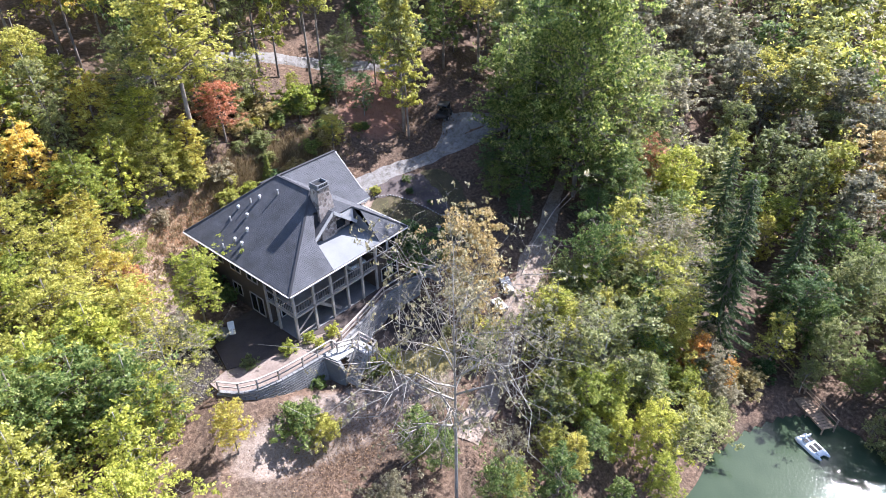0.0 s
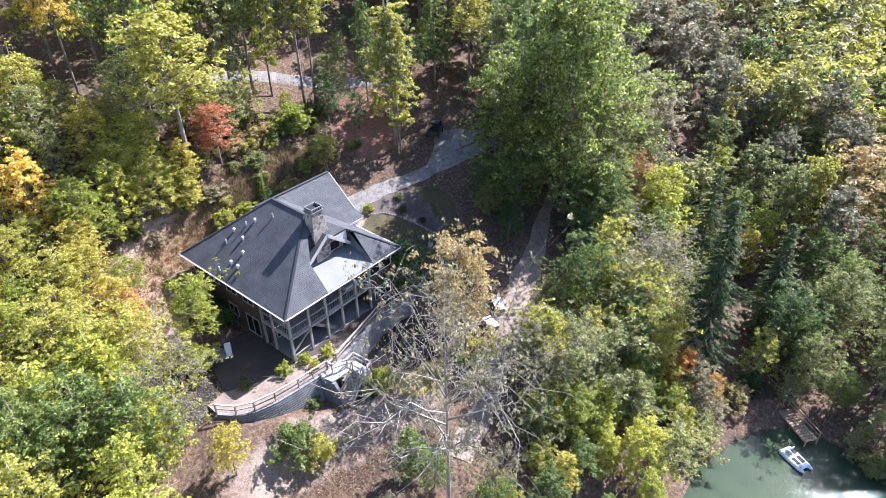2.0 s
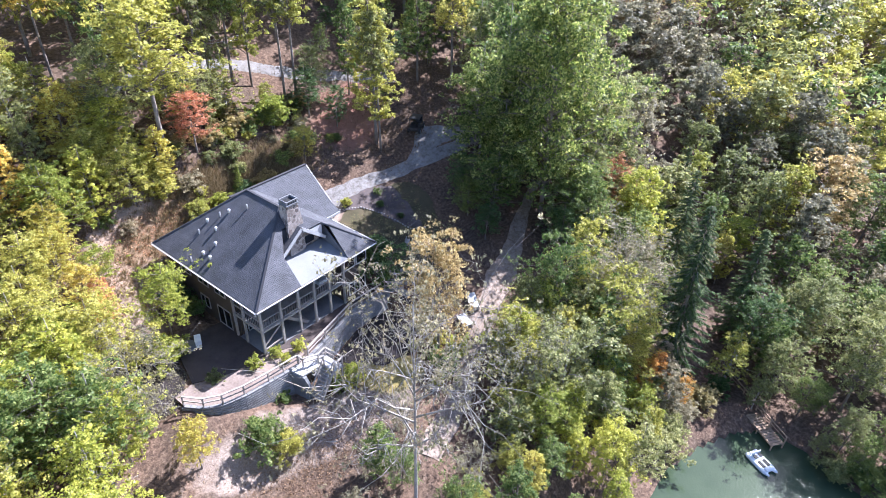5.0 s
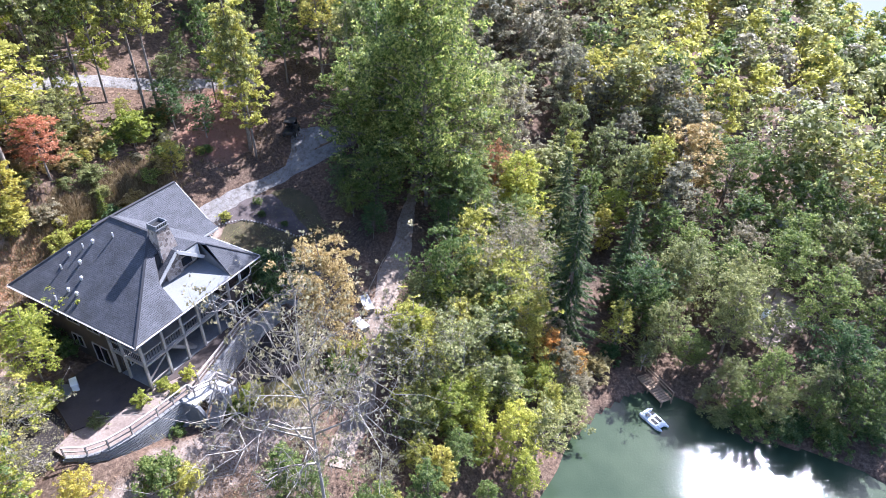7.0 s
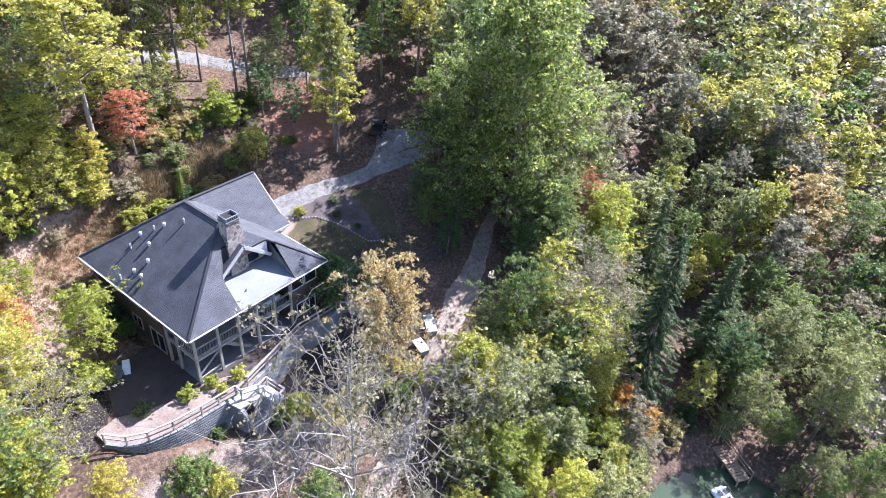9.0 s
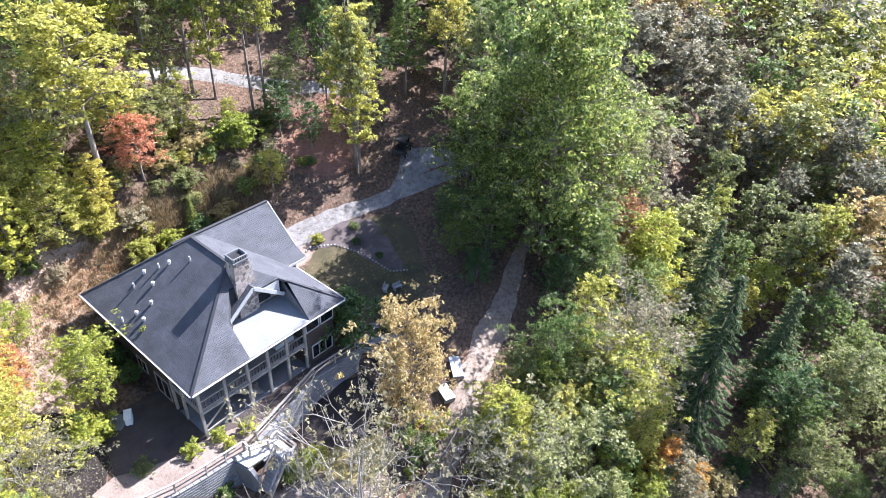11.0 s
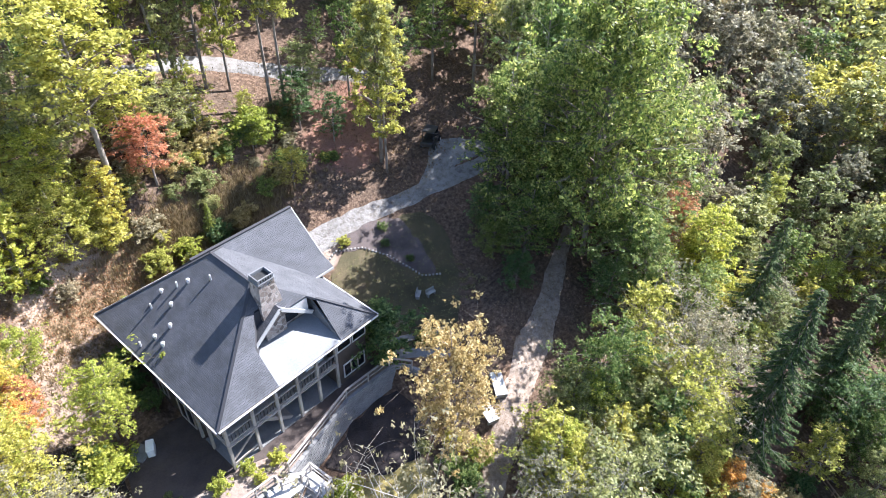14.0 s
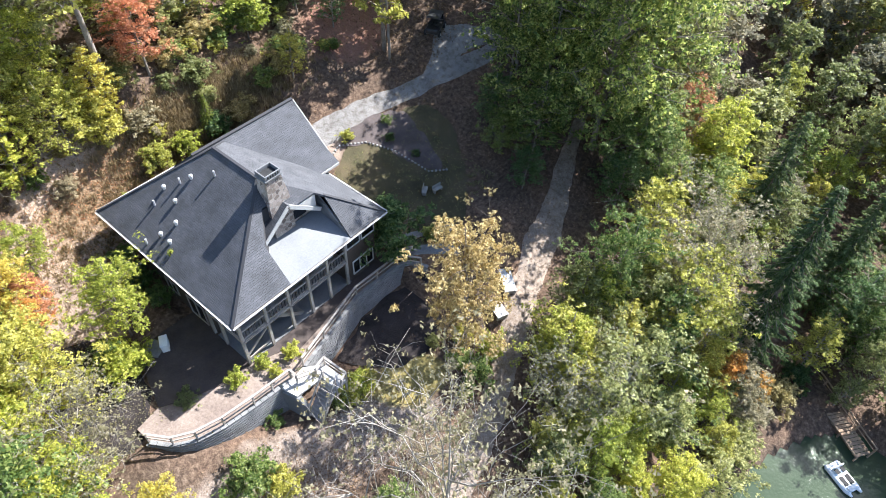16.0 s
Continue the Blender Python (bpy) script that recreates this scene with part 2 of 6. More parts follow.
M = {
    "litter": ground_material("leaf_litter"),
    "earth": surface("bare_earth", (0.13, 0.098, 0.082), (0.25, 0.2, 0.168), 0.5, 5, 0.95, bump=0.6, dist=0.06),
    "grass": surface("dry_lawn", (0.034, 0.03, 0.018), (0.12, 0.088, 0.055), 0.35, 14, 0.95, extra=(0.066, 0.058, 0.03), bump=0.6, dist=0.06),
    "mulch": surface("dark_mulch", (0.012, 0.0095, 0.009), (0.05, 0.04, 0.038), 0.6, 18, 0.95, bump=0.8, dist=0.06),
    "bed": surface("brown_bed_mulch", (0.045, 0.036, 0.034), (0.13, 0.105, 0.10), 0.7, 14, 0.95, bump=0.7, dist=0.05),
    "gravel": lane_material("pale_gravel", (0.13, 0.127, 0.126), (0.215, 0.21, 0.207), (0.30, 0.294, 0.29)),
    "track": lane_material("dirt_track", (0.165, 0.13, 0.107), (0.28, 0.232, 0.195), (0.39, 0.335, 0.285)),
    "paving": surface("brown_paving", (0.038, 0.03, 0.027), (0.078, 0.06, 0.054), 0.7, 12, 0.8, bump=0.3),
    "concrete": surface("grey_concrete", (0.11, 0.112, 0.118), (0.21, 0.212, 0.215), 0.6, 16, 0.9, bump=0.3, dist=0.01),
    "siding": surface("brown_wood_siding", (0.05, 0.039, 0.032), (0.092, 0.072, 0.06), 0.5, 9, 0.8),
    "timber": surface("weathered_timber", (0.21, 0.185, 0.165), (0.38, 0.345, 0.31), 0.8, 14, 0.85),
    "trim": surface("white_trim_paint", (0.40, 0.39, 0.375), (0.54, 0.53, 0.515), 0.6, 12, 0.6, bump=0.15),
    "membrane": surface("pale_roof_membrane", (0.14, 0.145, 0.152), (0.20, 0.205, 0.212), 0.4, 9, 0.7, bump=0.2, dist=0.01),
    "soffit": surface("brown_soffit", (0.14, 0.11, 0.09), (0.22, 0.175, 0.145), 0.6, 8, 0.8),
    "bark": surface("grey_bark", (0.12, 0.095, 0.075), (0.30, 0.26, 0.22), 1.2, 9, 0.95, bump=0.8, dist=0.06),
    "pale_bark": surface("pale_bark", (0.2, 0.178, 0.15), (0.4, 0.37, 0.325), 1.4, 9, 0.95, bump=0.6, dist=0.03),
    "dock": surface("brown_dock_boards", (0.17, 0.115, 0.075), (0.36, 0.26, 0.175), 0.9, 12, 0.85),
    "dark_metal": surface("dark_metal", (0.03, 0.03, 0.032), (0.06, 0.06, 0.062), 2, 20, 0.45, 0.6, bump=0.1),
    "zinc": surface("galvanised_metal", (0.5, 0.5, 0.51), (0.75, 0.75, 0.76), 3, 20, 0.4, 0.5, bump=0.1),
    "pale_boards": surface("pale_deck_boards", (0.33, 0.315, 0.295), (0.5, 0.48, 0.455), 1.2, 16, 0.8),
    "white": surface("white_plastic", (0.62, 0.63, 0.64), (0.8, 0.8, 0.8), 1, 12, 0.5, bump=0.05),
    "rubber": surface("black_rubber", (0.015, 0.015, 0.016), (0.035, 0.035, 0.035), 2, 20, 0.8),
    "cloth": surface("grey_cushion", (0.33, 0.33, 0.34), (0.5, 0.49, 0.48), 2, 18, 0.9),
    "block": surface("concrete_block", (0.125, 0.124, 0.125), (0.25, 0.247, 0.245), 1.2, 18, 0.95, bump=0.5),
    "edging": surface("pale_edging_stone", (0.18, 0.175, 0.165), (0.34, 0.325, 0.31), 2, 14, 0.9),
    "shingle": course_material("grey_shingles", (0.066, 0.068, 0.077), (0.088, 0.090, 0.101), 0.32, 0.15, (0.034, 0.034, 0.039), 0.011, bump=0.9, dist=0.03),
    "stone": stone_material("fieldstone", 3.2, ((0.13, 0.105, 0.09), (0.27, 0.22, 0.19), (0.42, 0.36, 0.32)), (0.30, 0.28, 0.26)),
    "glass": glass_material("window_glass", (0.012, 0.014, 0.018)),
    "water": water_material("lake_water"),
}
LEAF = {
    "green": leaf_material("green_leaves", (0.06, 0.105, 0.028), (0.18, 0.25, 0.06), (0.41, 0.45, 0.15)),
    "fresh": leaf_material("maple_leaves", (0.045, 0.082, 0.022), (0.185, 0.25, 0.052), (0.52, 0.54, 0.16)),
    "deep": leaf_material("deep_green_leaves", (0.035, 0.075, 0.026), (0.1, 0.17, 0.052), (0.24, 0.32, 0.12)),
    "olive": leaf_material("olive_leaves", (0.115, 0.135, 0.045), (0.29, 0.31, 0.11), (0.52, 0.52, 0.22)),
    "pale": leaf_material("dry_pale_leaves", (0.15, 0.135, 0.075), (0.31, 0.275, 0.165), (0.5, 0.44, 0.28)),
    "lime": leaf_material("lime_leaves", (0.16, 0.195, 0.032), (0.42, 0.455, 0.066), (0.72, 0.69, 0.16)),
    "yellow": leaf_material("yellow_leaves", (0.325, 0.239, 0.048), (0.695, 0.550, 0.095), (0.836, 0.813, 0.254)),
    "gold": leaf_material("yellow_green_leaves", (0.18, 0.187, 0.038), (0.46, 0.45, 0.085), (0.75, 0.7, 0.2)),
    "orange": leaf_material("orange_leaves", (0.370, 0.159, 0.043), (0.718, 0.366, 0.085), (0.836, 0.610, 0.204)),
    "red": leaf_material("rust_red_leaves", (0.34, 0.13, 0.065), (0.62, 0.28, 0.15), (0.82, 0.47, 0.29)),
    "russet": leaf_material("russet_leaves", (0.2, 0.152, 0.058), (0.43, 0.345, 0.135), (0.66, 0.565, 0.28)),
    # Grey twigs and leaves, paled to stand in for haze over far woods.
    "grey": leaf_material("grey_twigs_and_leaves", (0.12, 0.115, 0.07), (0.26, 0.245, 0.155), (0.45, 0.42, 0.28)),
    "litter": leaf_material("fallen_brown_leaves", (0.07, 0.042, 0.026), (0.17, 0.105, 0.062), (0.33, 0.215, 0.13), 0.2, 0.1),
    "straw": leaf_material("dry_straw", (0.16, 0.115, 0.06), (0.26, 0.19, 0.105), (0.42, 0.32, 0.19), 0.3, 0.1),
    "needle": leaf_material("conifer_needles", (0.036, 0.058, 0.024), (0.088, 0.13, 0.043), (0.2, 0.255, 0.095), 0.35, 0.12),
}


# ---- mesh helpers ----
def part(name, bm, material, parent=None, label="", smooth=False):
    """Link a bmesh as one mesh object, under a thing or a part."""
    me = bpy.data.meshes.new(name)
    bm.to_mesh(me)
    bm.free()
    me.materials.append(material)
    if smooth:
        me.polygons.foreach_set("use_smooth", [True] * len(me.polygons))
    ob = new(name, me)
    ob.parent = parent
    if label:
        ob["label"] = label
    return ob


def shared(name, ob, parent, m):
    """Another object on the mesh of ob, at pose m."""
    o = new(name, ob.data)
    o.parent = parent
    o.matrix_basis = m
    return o


def add_box(bm, centre, size, turn=0.0, bevel=0.0, matrix=None):
    m = matrix if matrix is not None else pose(*centre, 0, 0, turn)
    r = bmesh.ops.create_cube(bm, size=1.0, matrix=m @ Matrix.Diagonal((*size, 1)))
    if bevel:
        edges = list({e for v in r["verts"] for e in v.link_edges})
        bmesh.ops.bevel(bm, geom=edges, offset=bevel, segments=1, affect="EDGES")


def box(centre, size, turn=0.0, bevel=0.0):
    bm = bmesh.new()
    add_box(bm, centre, size, turn, bevel)
    return bm


def add_beam(bm, a, b, w, h):
    """A squared timber from a to b."""
    a, b = Vector(a), Vector(b)
    d = b - a
    q = d.to_track_quat("X", "Z").to_matrix().to_4x4()
    bmesh.ops.create_cube(bm, size=1.0, matrix=Matrix.Translation((a + b) / 2) @ q @ Matrix.Diagonal((d.length, w, h, 1)))


def beam(a, b, w=0.1, h=0.1):
    bm = bmesh.new()
    add_beam(bm, a, b, w, h)
    return bm


def add_tube(bm, pts, radii, sides=6):
    rings = []
    for i, p in enumerate(pts):
        p = Vector(p)
        d = (Vector(pts[min(i + 1, len(pts) - 1)]) - Vector(pts[max(i - 1, 0)])).normalized()
        ref = Vector((1, 0, 0)) if abs(d.x) < 0.8 else Vector((0, 1, 0))
        u = d.cross(ref).normalized()
        v = d.cross(u)
        rings.append([bm.verts.new(p + (u * math.cos(k * math.tau / sides) + v * math.sin(k * math.tau / sides)) * radii[i]) for k in range(sides)])
    for a, b in zip(rings, rings[1:]):
        for k in range(sides):
            bm.faces.new((a[k], a[(k + 1) % sides], b[(k + 1) % sides], b[k]))
    bm.faces.new(rings[0][::-1])
    bm.faces.new(rings[-1])


def add_prism(bm, outline, z0, z1):
    """An upright block on a plan outline; z0 and z1 may be lists, one for each corner."""
    n = len(outline)
    lo = z0 if isinstance(z0, (list, tuple)) else [z0] * n
    hi = z1 if isinstance(z1, (list, tuple)) else [z1] * n
    a = [bm.verts.new((x, y, z)) for (x, y), z in zip(outline, lo)]
    b = [bm.verts.new((x, y, z)) for (x, y), z in zip(outline, hi)]
    bm.faces.new(a[::-1])
    bm.faces.new(b)
    for k in range(n):
        bm.faces.new((a[k], a[(k + 1) % n], b[(k + 1) % n], b[k]))
    bmesh.ops.recalc_face_normals(bm, faces=bm.faces[:])


def roof_slab(outline, material, name, parent, thick=0.14, along=None, label=""):
    """A roof slope with thickness, and metre coordinates along and up the slope."""
    bm = bmesh.new()
    pts = [Vector(p) for p in outline]
    n = (pts[1] - pts[0]).cross(pts[2] - pts[0]).normalized()
    if n.z < 0:
        pts.reverse()
        n = -n
    top = [bm.verts.new(p) for p in pts]
    low = [bm.verts.new(p - n * thick) for p in pts]
    bm.faces.new(top)
    bm.faces.new(low[::-1])
    k = len(pts)
    for i in range(k):
        bm.faces.new((low[i], low[(i + 1) % k], top[(i + 1) % k], top[i]))
    u = Vector((-n.y, n.x, 0)).normalized() if along is None else Vector(along)
    v = n.cross(u)
    uv = bm.loops.layers.uv.new("metres")
    for f in bm.faces:
        for lp in f.loops:
            lp[uv].uv = (lp.vert.co.dot(u), lp.vert.co.dot(v))
    return part(name, bm, material, parent, label)


def from_arrays(name, verts, faces, material, parent=None, smooth=False):
    me = bpy.data.meshes.new(name)
    me.from_pydata(verts, [], faces)
    me.materials.append(material)
    if smooth:
        me.polygons.foreach_set("use_smooth", [True] * len(me.polygons))
    ob = new(name, me)
    ob.parent = parent
    return ob


def thing(name, label, category, group="", at=(0, 0, 0), kind=""):
    e = new(name)
    e.location = at
    return tagged(e, label, category, group, kind)


# ---- the ground ----
SPOTS_NEAR = np.array([(0, -1, -0.1), (7, -1, -0.1), (13, -0.6, 0.1), (-4, 3, -0.05), (-4, 8, 0.4), (-2, 16, 3), (-1, 20, 5.5), (7, 17, 3.4), (13, 16, 3), (16, 3, 0.2), (19, 6, 1), (19.5, 10.5, 1.9), (19.5, 13.5, 2.8), (26, 12, 3.5), (33, 10.5, 4.7), (40, 8, 6.3), (17, 20, 7.4), (23, 18, 6.2), (24, 25, 9), (18, 32.5, 13.3), (8, 22, 9), (-9, 24, 8), (-9, 12, 2.2), (-10, 2, -0.9), (-7.6, -1.6, -0.7), (-4.6, -3.2, -1.7), (-6, -4.5, -3.1), (0, -5.5, -3), (5, -6, -2.6), (12, -4, -1.7), (17, -9.5, -0.8), (24, -7, 0.1), (32, -5, 1.3), (24, 0, 0.2), (22, 3.3, 0.1)])
SPOTS_WIDE = np.array([(14, -13, -2.3), (2, -16, -3.3), (-12, -20, -3.8), (-30, -30, -4.8), (24, -18, -4.2), (22, -26, -8.9), (33, -28, -9.1), (28, -37, -12.2), (20, -45, -13.2), (24, -62, -13.2), (5, -36, -10.7), (43, -32, -8.9), (38, -44, -8.3), (34, -43.2, -9.1), (36, -51, -9.1), (33.4, -46.5, -9.2), (40, -56, -8.5), (46, -22, -7.2), (58, -18, -4.8), (42, -6, 1.5), (60, 2, 5), (52, 18, 10), (40, 18, 10), (46, 40, 18), (20, 52, 21), (-20, 45, 17), (-28, 12, 1), (-55, -10, -1.6), (85, -28, -4.2), (95, 15, 14), (120, 60, 34), (130, -50, -5), (100, -42, -3), (70, -75, -6.1), (-10, -80, -8.7), (60, 100, 40), (-40, 110, 38)])
SPOTS = np.vstack([SPOTS_NEAR, SPOTS_WIDE])
count = len(SPOTS)
gap = np.hypot(SPOTS[:, None, 0] - SPOTS[None, :, 0], SPOTS[:, None, 1] - SPOTS[None, :, 1])
system = np.zeros((count + 3, count + 3))
system[:count, :count] = np.sqrt(gap * gap + 4.0)
system[:count, count], system[:count, count + 1:] = 1, SPOTS[:, :2]
system[count:, :count] = system[:count, count:].T
WEIGHTS = np.linalg.solve(system, np.r_[SPOTS[:, 2], 0, 0, 0])
LAKE = -9.8
SHORE = ((-2, -32.5), (6, -29.6), (11, -29.2), (16, -30.0), (20.5, -30.2), (24.9, -31.5), (28.8, -33.6), (31.4, -36.4), (30.8, -39.5), (29.6, -42.5), (28.6, -45.2), (29.8, -48.5), (30.4, -52.0),
         (29.8, -57), (26, -75), (20, -95), (-20, -95), (-16, -60), (-8, -40))
WALL_X = (-7.2, -6.3, -5.1, -3.4, -1.2, 1.7, 2.9, 5.4, 9.7, 14.1)
WALL_Y = (0.8, -0.6, -1.4, -1.9, -2.2, -2.45, -2.4, -1.8, -0.75, -0.95)


def blend(a, b, x):
    t = np.clip((x - a) / (b - a), 0, 1)
    return t * t * (3 - 2 * t)


def in_lake(x, y):
    """Distance to the shore line: above nought on the water's side."""
    inside, near = np.zeros(np.shape(x), bool), np.full(np.shape(x), 1e9)
    for (ax, ay), (bx, by) in zip(SHORE, SHORE[1:] + SHORE[:1]):
        inside ^= ((ay > y) != (by > y)) & (x < (bx - ax) * (y - ay) / (by - ay + 1e-9) + ax)
        f = np.clip(((x - ax) * (bx - ax) + (y - ay) * (by - ay)) / ((bx - ax) ** 2 + (by - ay) ** 2), 0, 1)
        near = np.minimum(near, np.hypot(x - ax - f * (bx - ax), y - ay - f * (by - ay)))
    return np.where(inside, near, -near)


def ground(x, y):
    """Height of the ground; its far part drops away to open the camera's view of the haze."""
    x, y = np.asarray(x, float), np.asarray(y, float)
    cx, cy = np.clip(x, -70, 150), np.clip(y, -95, 125)
    z = WEIGHTS[-3] + WEIGHTS[-2] * cx + WEIGHTS[-1] * cy
    for (px, py, _), w in zip(SPOTS, WEIGHTS):
        z = z + w * np.sqrt((cx - px) ** 2 + (cy - py) ** 2 + 4.0)
    r = np.hypot(x - 20, y)
    far = 26 * np.sin(x * 0.011 + 1.0) * np.sin(y * 0.013 + 0.4) + 12 + 0.1 * y - 160 * blend(230, 620, r)
    far = far - 60 * blend(-10, -75, y) * blend(110, 260, x)
    z = z + (far - z) * blend(115, 200, r)
    # the lake's bed and its banks
    if np.any(y < -24):
        d = in_lake(x, y)
        bank = LAKE - 0.35 * d
        z = np.where(d > 0, np.minimum(z, bank), np.where(d > -30, bank + (np.maximum(z, LAKE + 0.5) - bank) * blend(0, 7, -d), z))
    # the cut in front of the terrace wall and the flat pad of the house
    out = np.interp(x, WALL_X, WALL_Y) - y
    low = np.interp(x, (-8, -5.5, -3.5, -1, 2, 6, 14), (0.0, -0.7, -1.3, -2.0, -2.7, -2.3, -1.9)) - 0.05 * np.maximum(out, 0)
    inside = (x > -7.0) & (x < 14.2) & (out > -0.9) & (out < 6)
    z = np.where(inside, np.minimum(z, low), z)
    pad = (x > -0.3) & (x < 14.0) & (y < 10) & (out < -0.5)
    z = np.where((x > np.where(y < 2.4, -6.6, -5.3)) & (x < 1) & (out < -0.3) & (y < 7.4), np.minimum(z, -0.12), z)
    return np.where(pad, np.minimum(z, -0.12), z)


def height(x, y):
    return float(ground(x, y))


def axis_steps(lo, hi, fine_lo, fine_hi, far):
    a = list(np.arange(fine_lo, fine_hi + 1e-6, 0.6))
    mid_hi, mid_lo = list(np.arange(fine_hi + 1.2, hi, 1.4)), list(np.arange(fine_lo - 1.2, lo, -1.4))[::-1]
    grow_hi, s, v = [], 3.0, mid_hi[-1]
    while v < far:
        v += s
        s *= 1.16
        grow_hi.append(v)
    grow_lo, s, v = [], 3.0, mid_lo[0]
    while v > -far:
        v -= s
        s *= 1.16
        grow_lo.append(v)
    return np.array(grow_lo[::-1] + mid_lo + a + mid_hi + grow_hi)


gx, gy = axis_steps(-40, 90, -12, 24, 760), axis_steps(-60, 70, -9, 18, 760)
gy = np.unique(np.r_[gy[(gy < -46) | (gy > -28)], np.arange(-46, -28, 0.6)])
gx = np.unique(np.r_[gx[(gx < 24.1) | (gx > 36)], np.arange(24.6, 36, 0.6)])
GX, GY = np.meshgrid(gx, gy)
GZ = ground(GX, GY)
near_mask = np.hypot(GX - 20, GY) < 140
rough = np.array([noise.noise((a * 0.45, b * 0.45, 0.0)) for a, b in zip(GX[near_mask], GY[near_mask])])
GZ[near_mask] += 0.10 * rough
ny, nx = GX.shape
index = np.arange(nx * ny).reshape(ny, nx)
quads = np.stack([index[:-1, :-1], index[:-1, 1:], index[1:, 1:], index[1:, :-1]], -1).reshape(-1, 4)
land = from_arrays("ground", np.stack([GX, GY, GZ], -1).reshape(-1, 3).tolist(), quads.tolist(), M["litter"], smooth=True)
tagged(land, "sloping woodland ground of brown leaf litter", "ground", kind="structure")

# lake
bm = bmesh.new()
ring = [(-12, -28), (34, -28), (34, -60), (30, -100), (-26, -100), (-20, -50)]
bm.faces.new([bm.verts.new((x, y, LAKE)) for x, y in ring])
tagged(part("water", bm, M["water"]), "calm green lake with sun glitter", "lake", kind="structure")


def ribbon(name, pts, widths, material, label, category, lift=0.07, step=0.45, across=6, kind="structure"):
    """A strip draped on the ground along a line of plan points."""
    pts = [Vector((*p, 0)) for p in pts]
    line, wid = [], []
    for i in range(len(pts) - 1):
        p0, p1, p2, p3 = pts[max(i - 1, 0)], pts[i], pts[i + 1], pts[min(i + 2, len(pts) - 1)]
        n = max(2, int((p2 - p1).length / step))
        for k in range(n):
            t = k / n
            line.append(0.5 * (2 * p1 + (p2 - p0) * t + (2 * p0 - 5 * p1 + 4 * p2 - p3) * t * t + (3 * p1 - p0 - 3 * p2 + p3) * t ** 3))
            wid.append(widths[i] * (1 - t) + widths[i + 1] * t)
    line.append(pts[-1])
    wid.append(widths[-1])
    verts, faces = [], []
    for i, p in enumerate(line):
        d = (line[min(i + 1, len(line) - 1)] - line[max(i - 1, 0)]).normalized()
        s = Vector((-d.y, d.x, 0))
        for k in range(across + 1):
            f = k / across - 0.5
            w = wid[i] * (1 + 0.26 * noise.noise((p.x * 0.5, p.y * 0.5, 3.0 if f > 0 else 7.0)) + 0.14 * noise.noise((p.x * 1.7, p.y * 1.7, 5.0 if f > 0 else 9.0)))
            q = p + s * w * f
            verts.append((q.x, q.y, height(q.x, q.y) + lift * (1 - (2 * f) ** 6) + 0.10 * noise.noise((q.x * 0.45, q.y * 0.45, 0.0)) - 0.02))
    m = across + 1
    for i in range(len(line) - 1):
        for k in range(across):
            faces.append((i * m + k, i * m + k + 1, (i + 1) * m + k + 1, (i + 1) * m + k))
    return tagged(from_arrays(name, verts, faces, material, smooth=True), label, category, kind=kind)


def patch(name, outline, material, label, category, lift=0.06, step=0.5):
    """A sheet draped on the ground inside a plan outline."""
    bm = bmesh.new()
    for _ in range(3):
        outline = [q for a, b in zip(outline, outline[1:] + outline[:1]) for q in ((a[0] * 0.75 + b[0] * 0.25, a[1] * 0.75 + b[1] * 0.25), (a[0] * 0.25 + b[0] * 0.75, a[1] * 0.25 + b[1] * 0.75))]
    outline = [(x + 0.45 * noise.noise((x * 0.9, y * 0.9, 5.0)), y + 0.45 * noise.noise((x * 0.9, y * 0.9, 9.0))) for x, y in outline]
    bm.faces.new([bm.verts.new((x, y, 0)) for x, y in outline])
    xs, ys = [p[0] for p in outline], [p[1] for p in outline]
    for ax, lo, hi in ((0, min(xs), max(xs)), (1, min(ys), max(ys))):
        v = lo + step
        while v < hi:
            co, no = ((v, 0, 0), (1, 0, 0)) if ax == 0 else ((0, v, 0), (0, 1, 0))
            bmesh.ops.bisect_plane(bm, geom=bm.verts[:] + bm.edges[:] + bm.faces[:], plane_co=co, plane_no=no)
            v += step
    for v in bm.verts:
        v.co.z = height(v.co.x, v.co.y) + lift + 0.10 * noise.noise((v.co.x * 0.45, v.co.y * 0.45, 0.0))
    for f in bm.faces:
        if f.normal.z < 0:
            f.normal_flip()
    return tagged(part(name, bm, material, smooth=True), label, category, kind="structure")


ribbon("driveway", [(16.0, 13.6), (20, 12.9), (24.1, 12.2), (28.2, 10.9), (33.2, 9.2), (36.7, 7.7), (39.6, 6.8), (45, 5.6)], [2.6, 2.6, 2.1, 1.7, 2.0, 1.9, 1.7, 1.4], M["gravel"], "pale gravel driveway in dappled shade", "driveway")
ribbon("parking", [(30.6, 10.4), (32.8, 10.8), (34.8, 11.1), (36.8, 10.2), (39.4, 7.9)], [0.9, 2.2, 3.6, 2.6, 1.2], M["gravel"], "grey gravel apron beside the driveway", "driveway", lift=0.1)
ribbon("upper_road", [(4, 32.5), (9, 33.6), (14.5, 33.9), (19, 33.6), (24, 32.0), (31, 27), (38, 21)], [2.0] * 7, M["gravel"], "pale gravel road along the wooded slope", "road")
ribbon("track", [(39, -2.4), (33.0, -4.6), (27.5, -6.9), (23.5, -8.2), (20, -9.4), (16.6, -10.9), (13.0, -12.4), (10, -13.6), (7, -14.3), (3.6, -15.4)], [1.0, 1.5, 2.4, 3.2, 2.8, 2.2, 2.0, 2.2, 2.4, 2.2], M["track"], "sunlit dirt track with tyre ruts", "track")
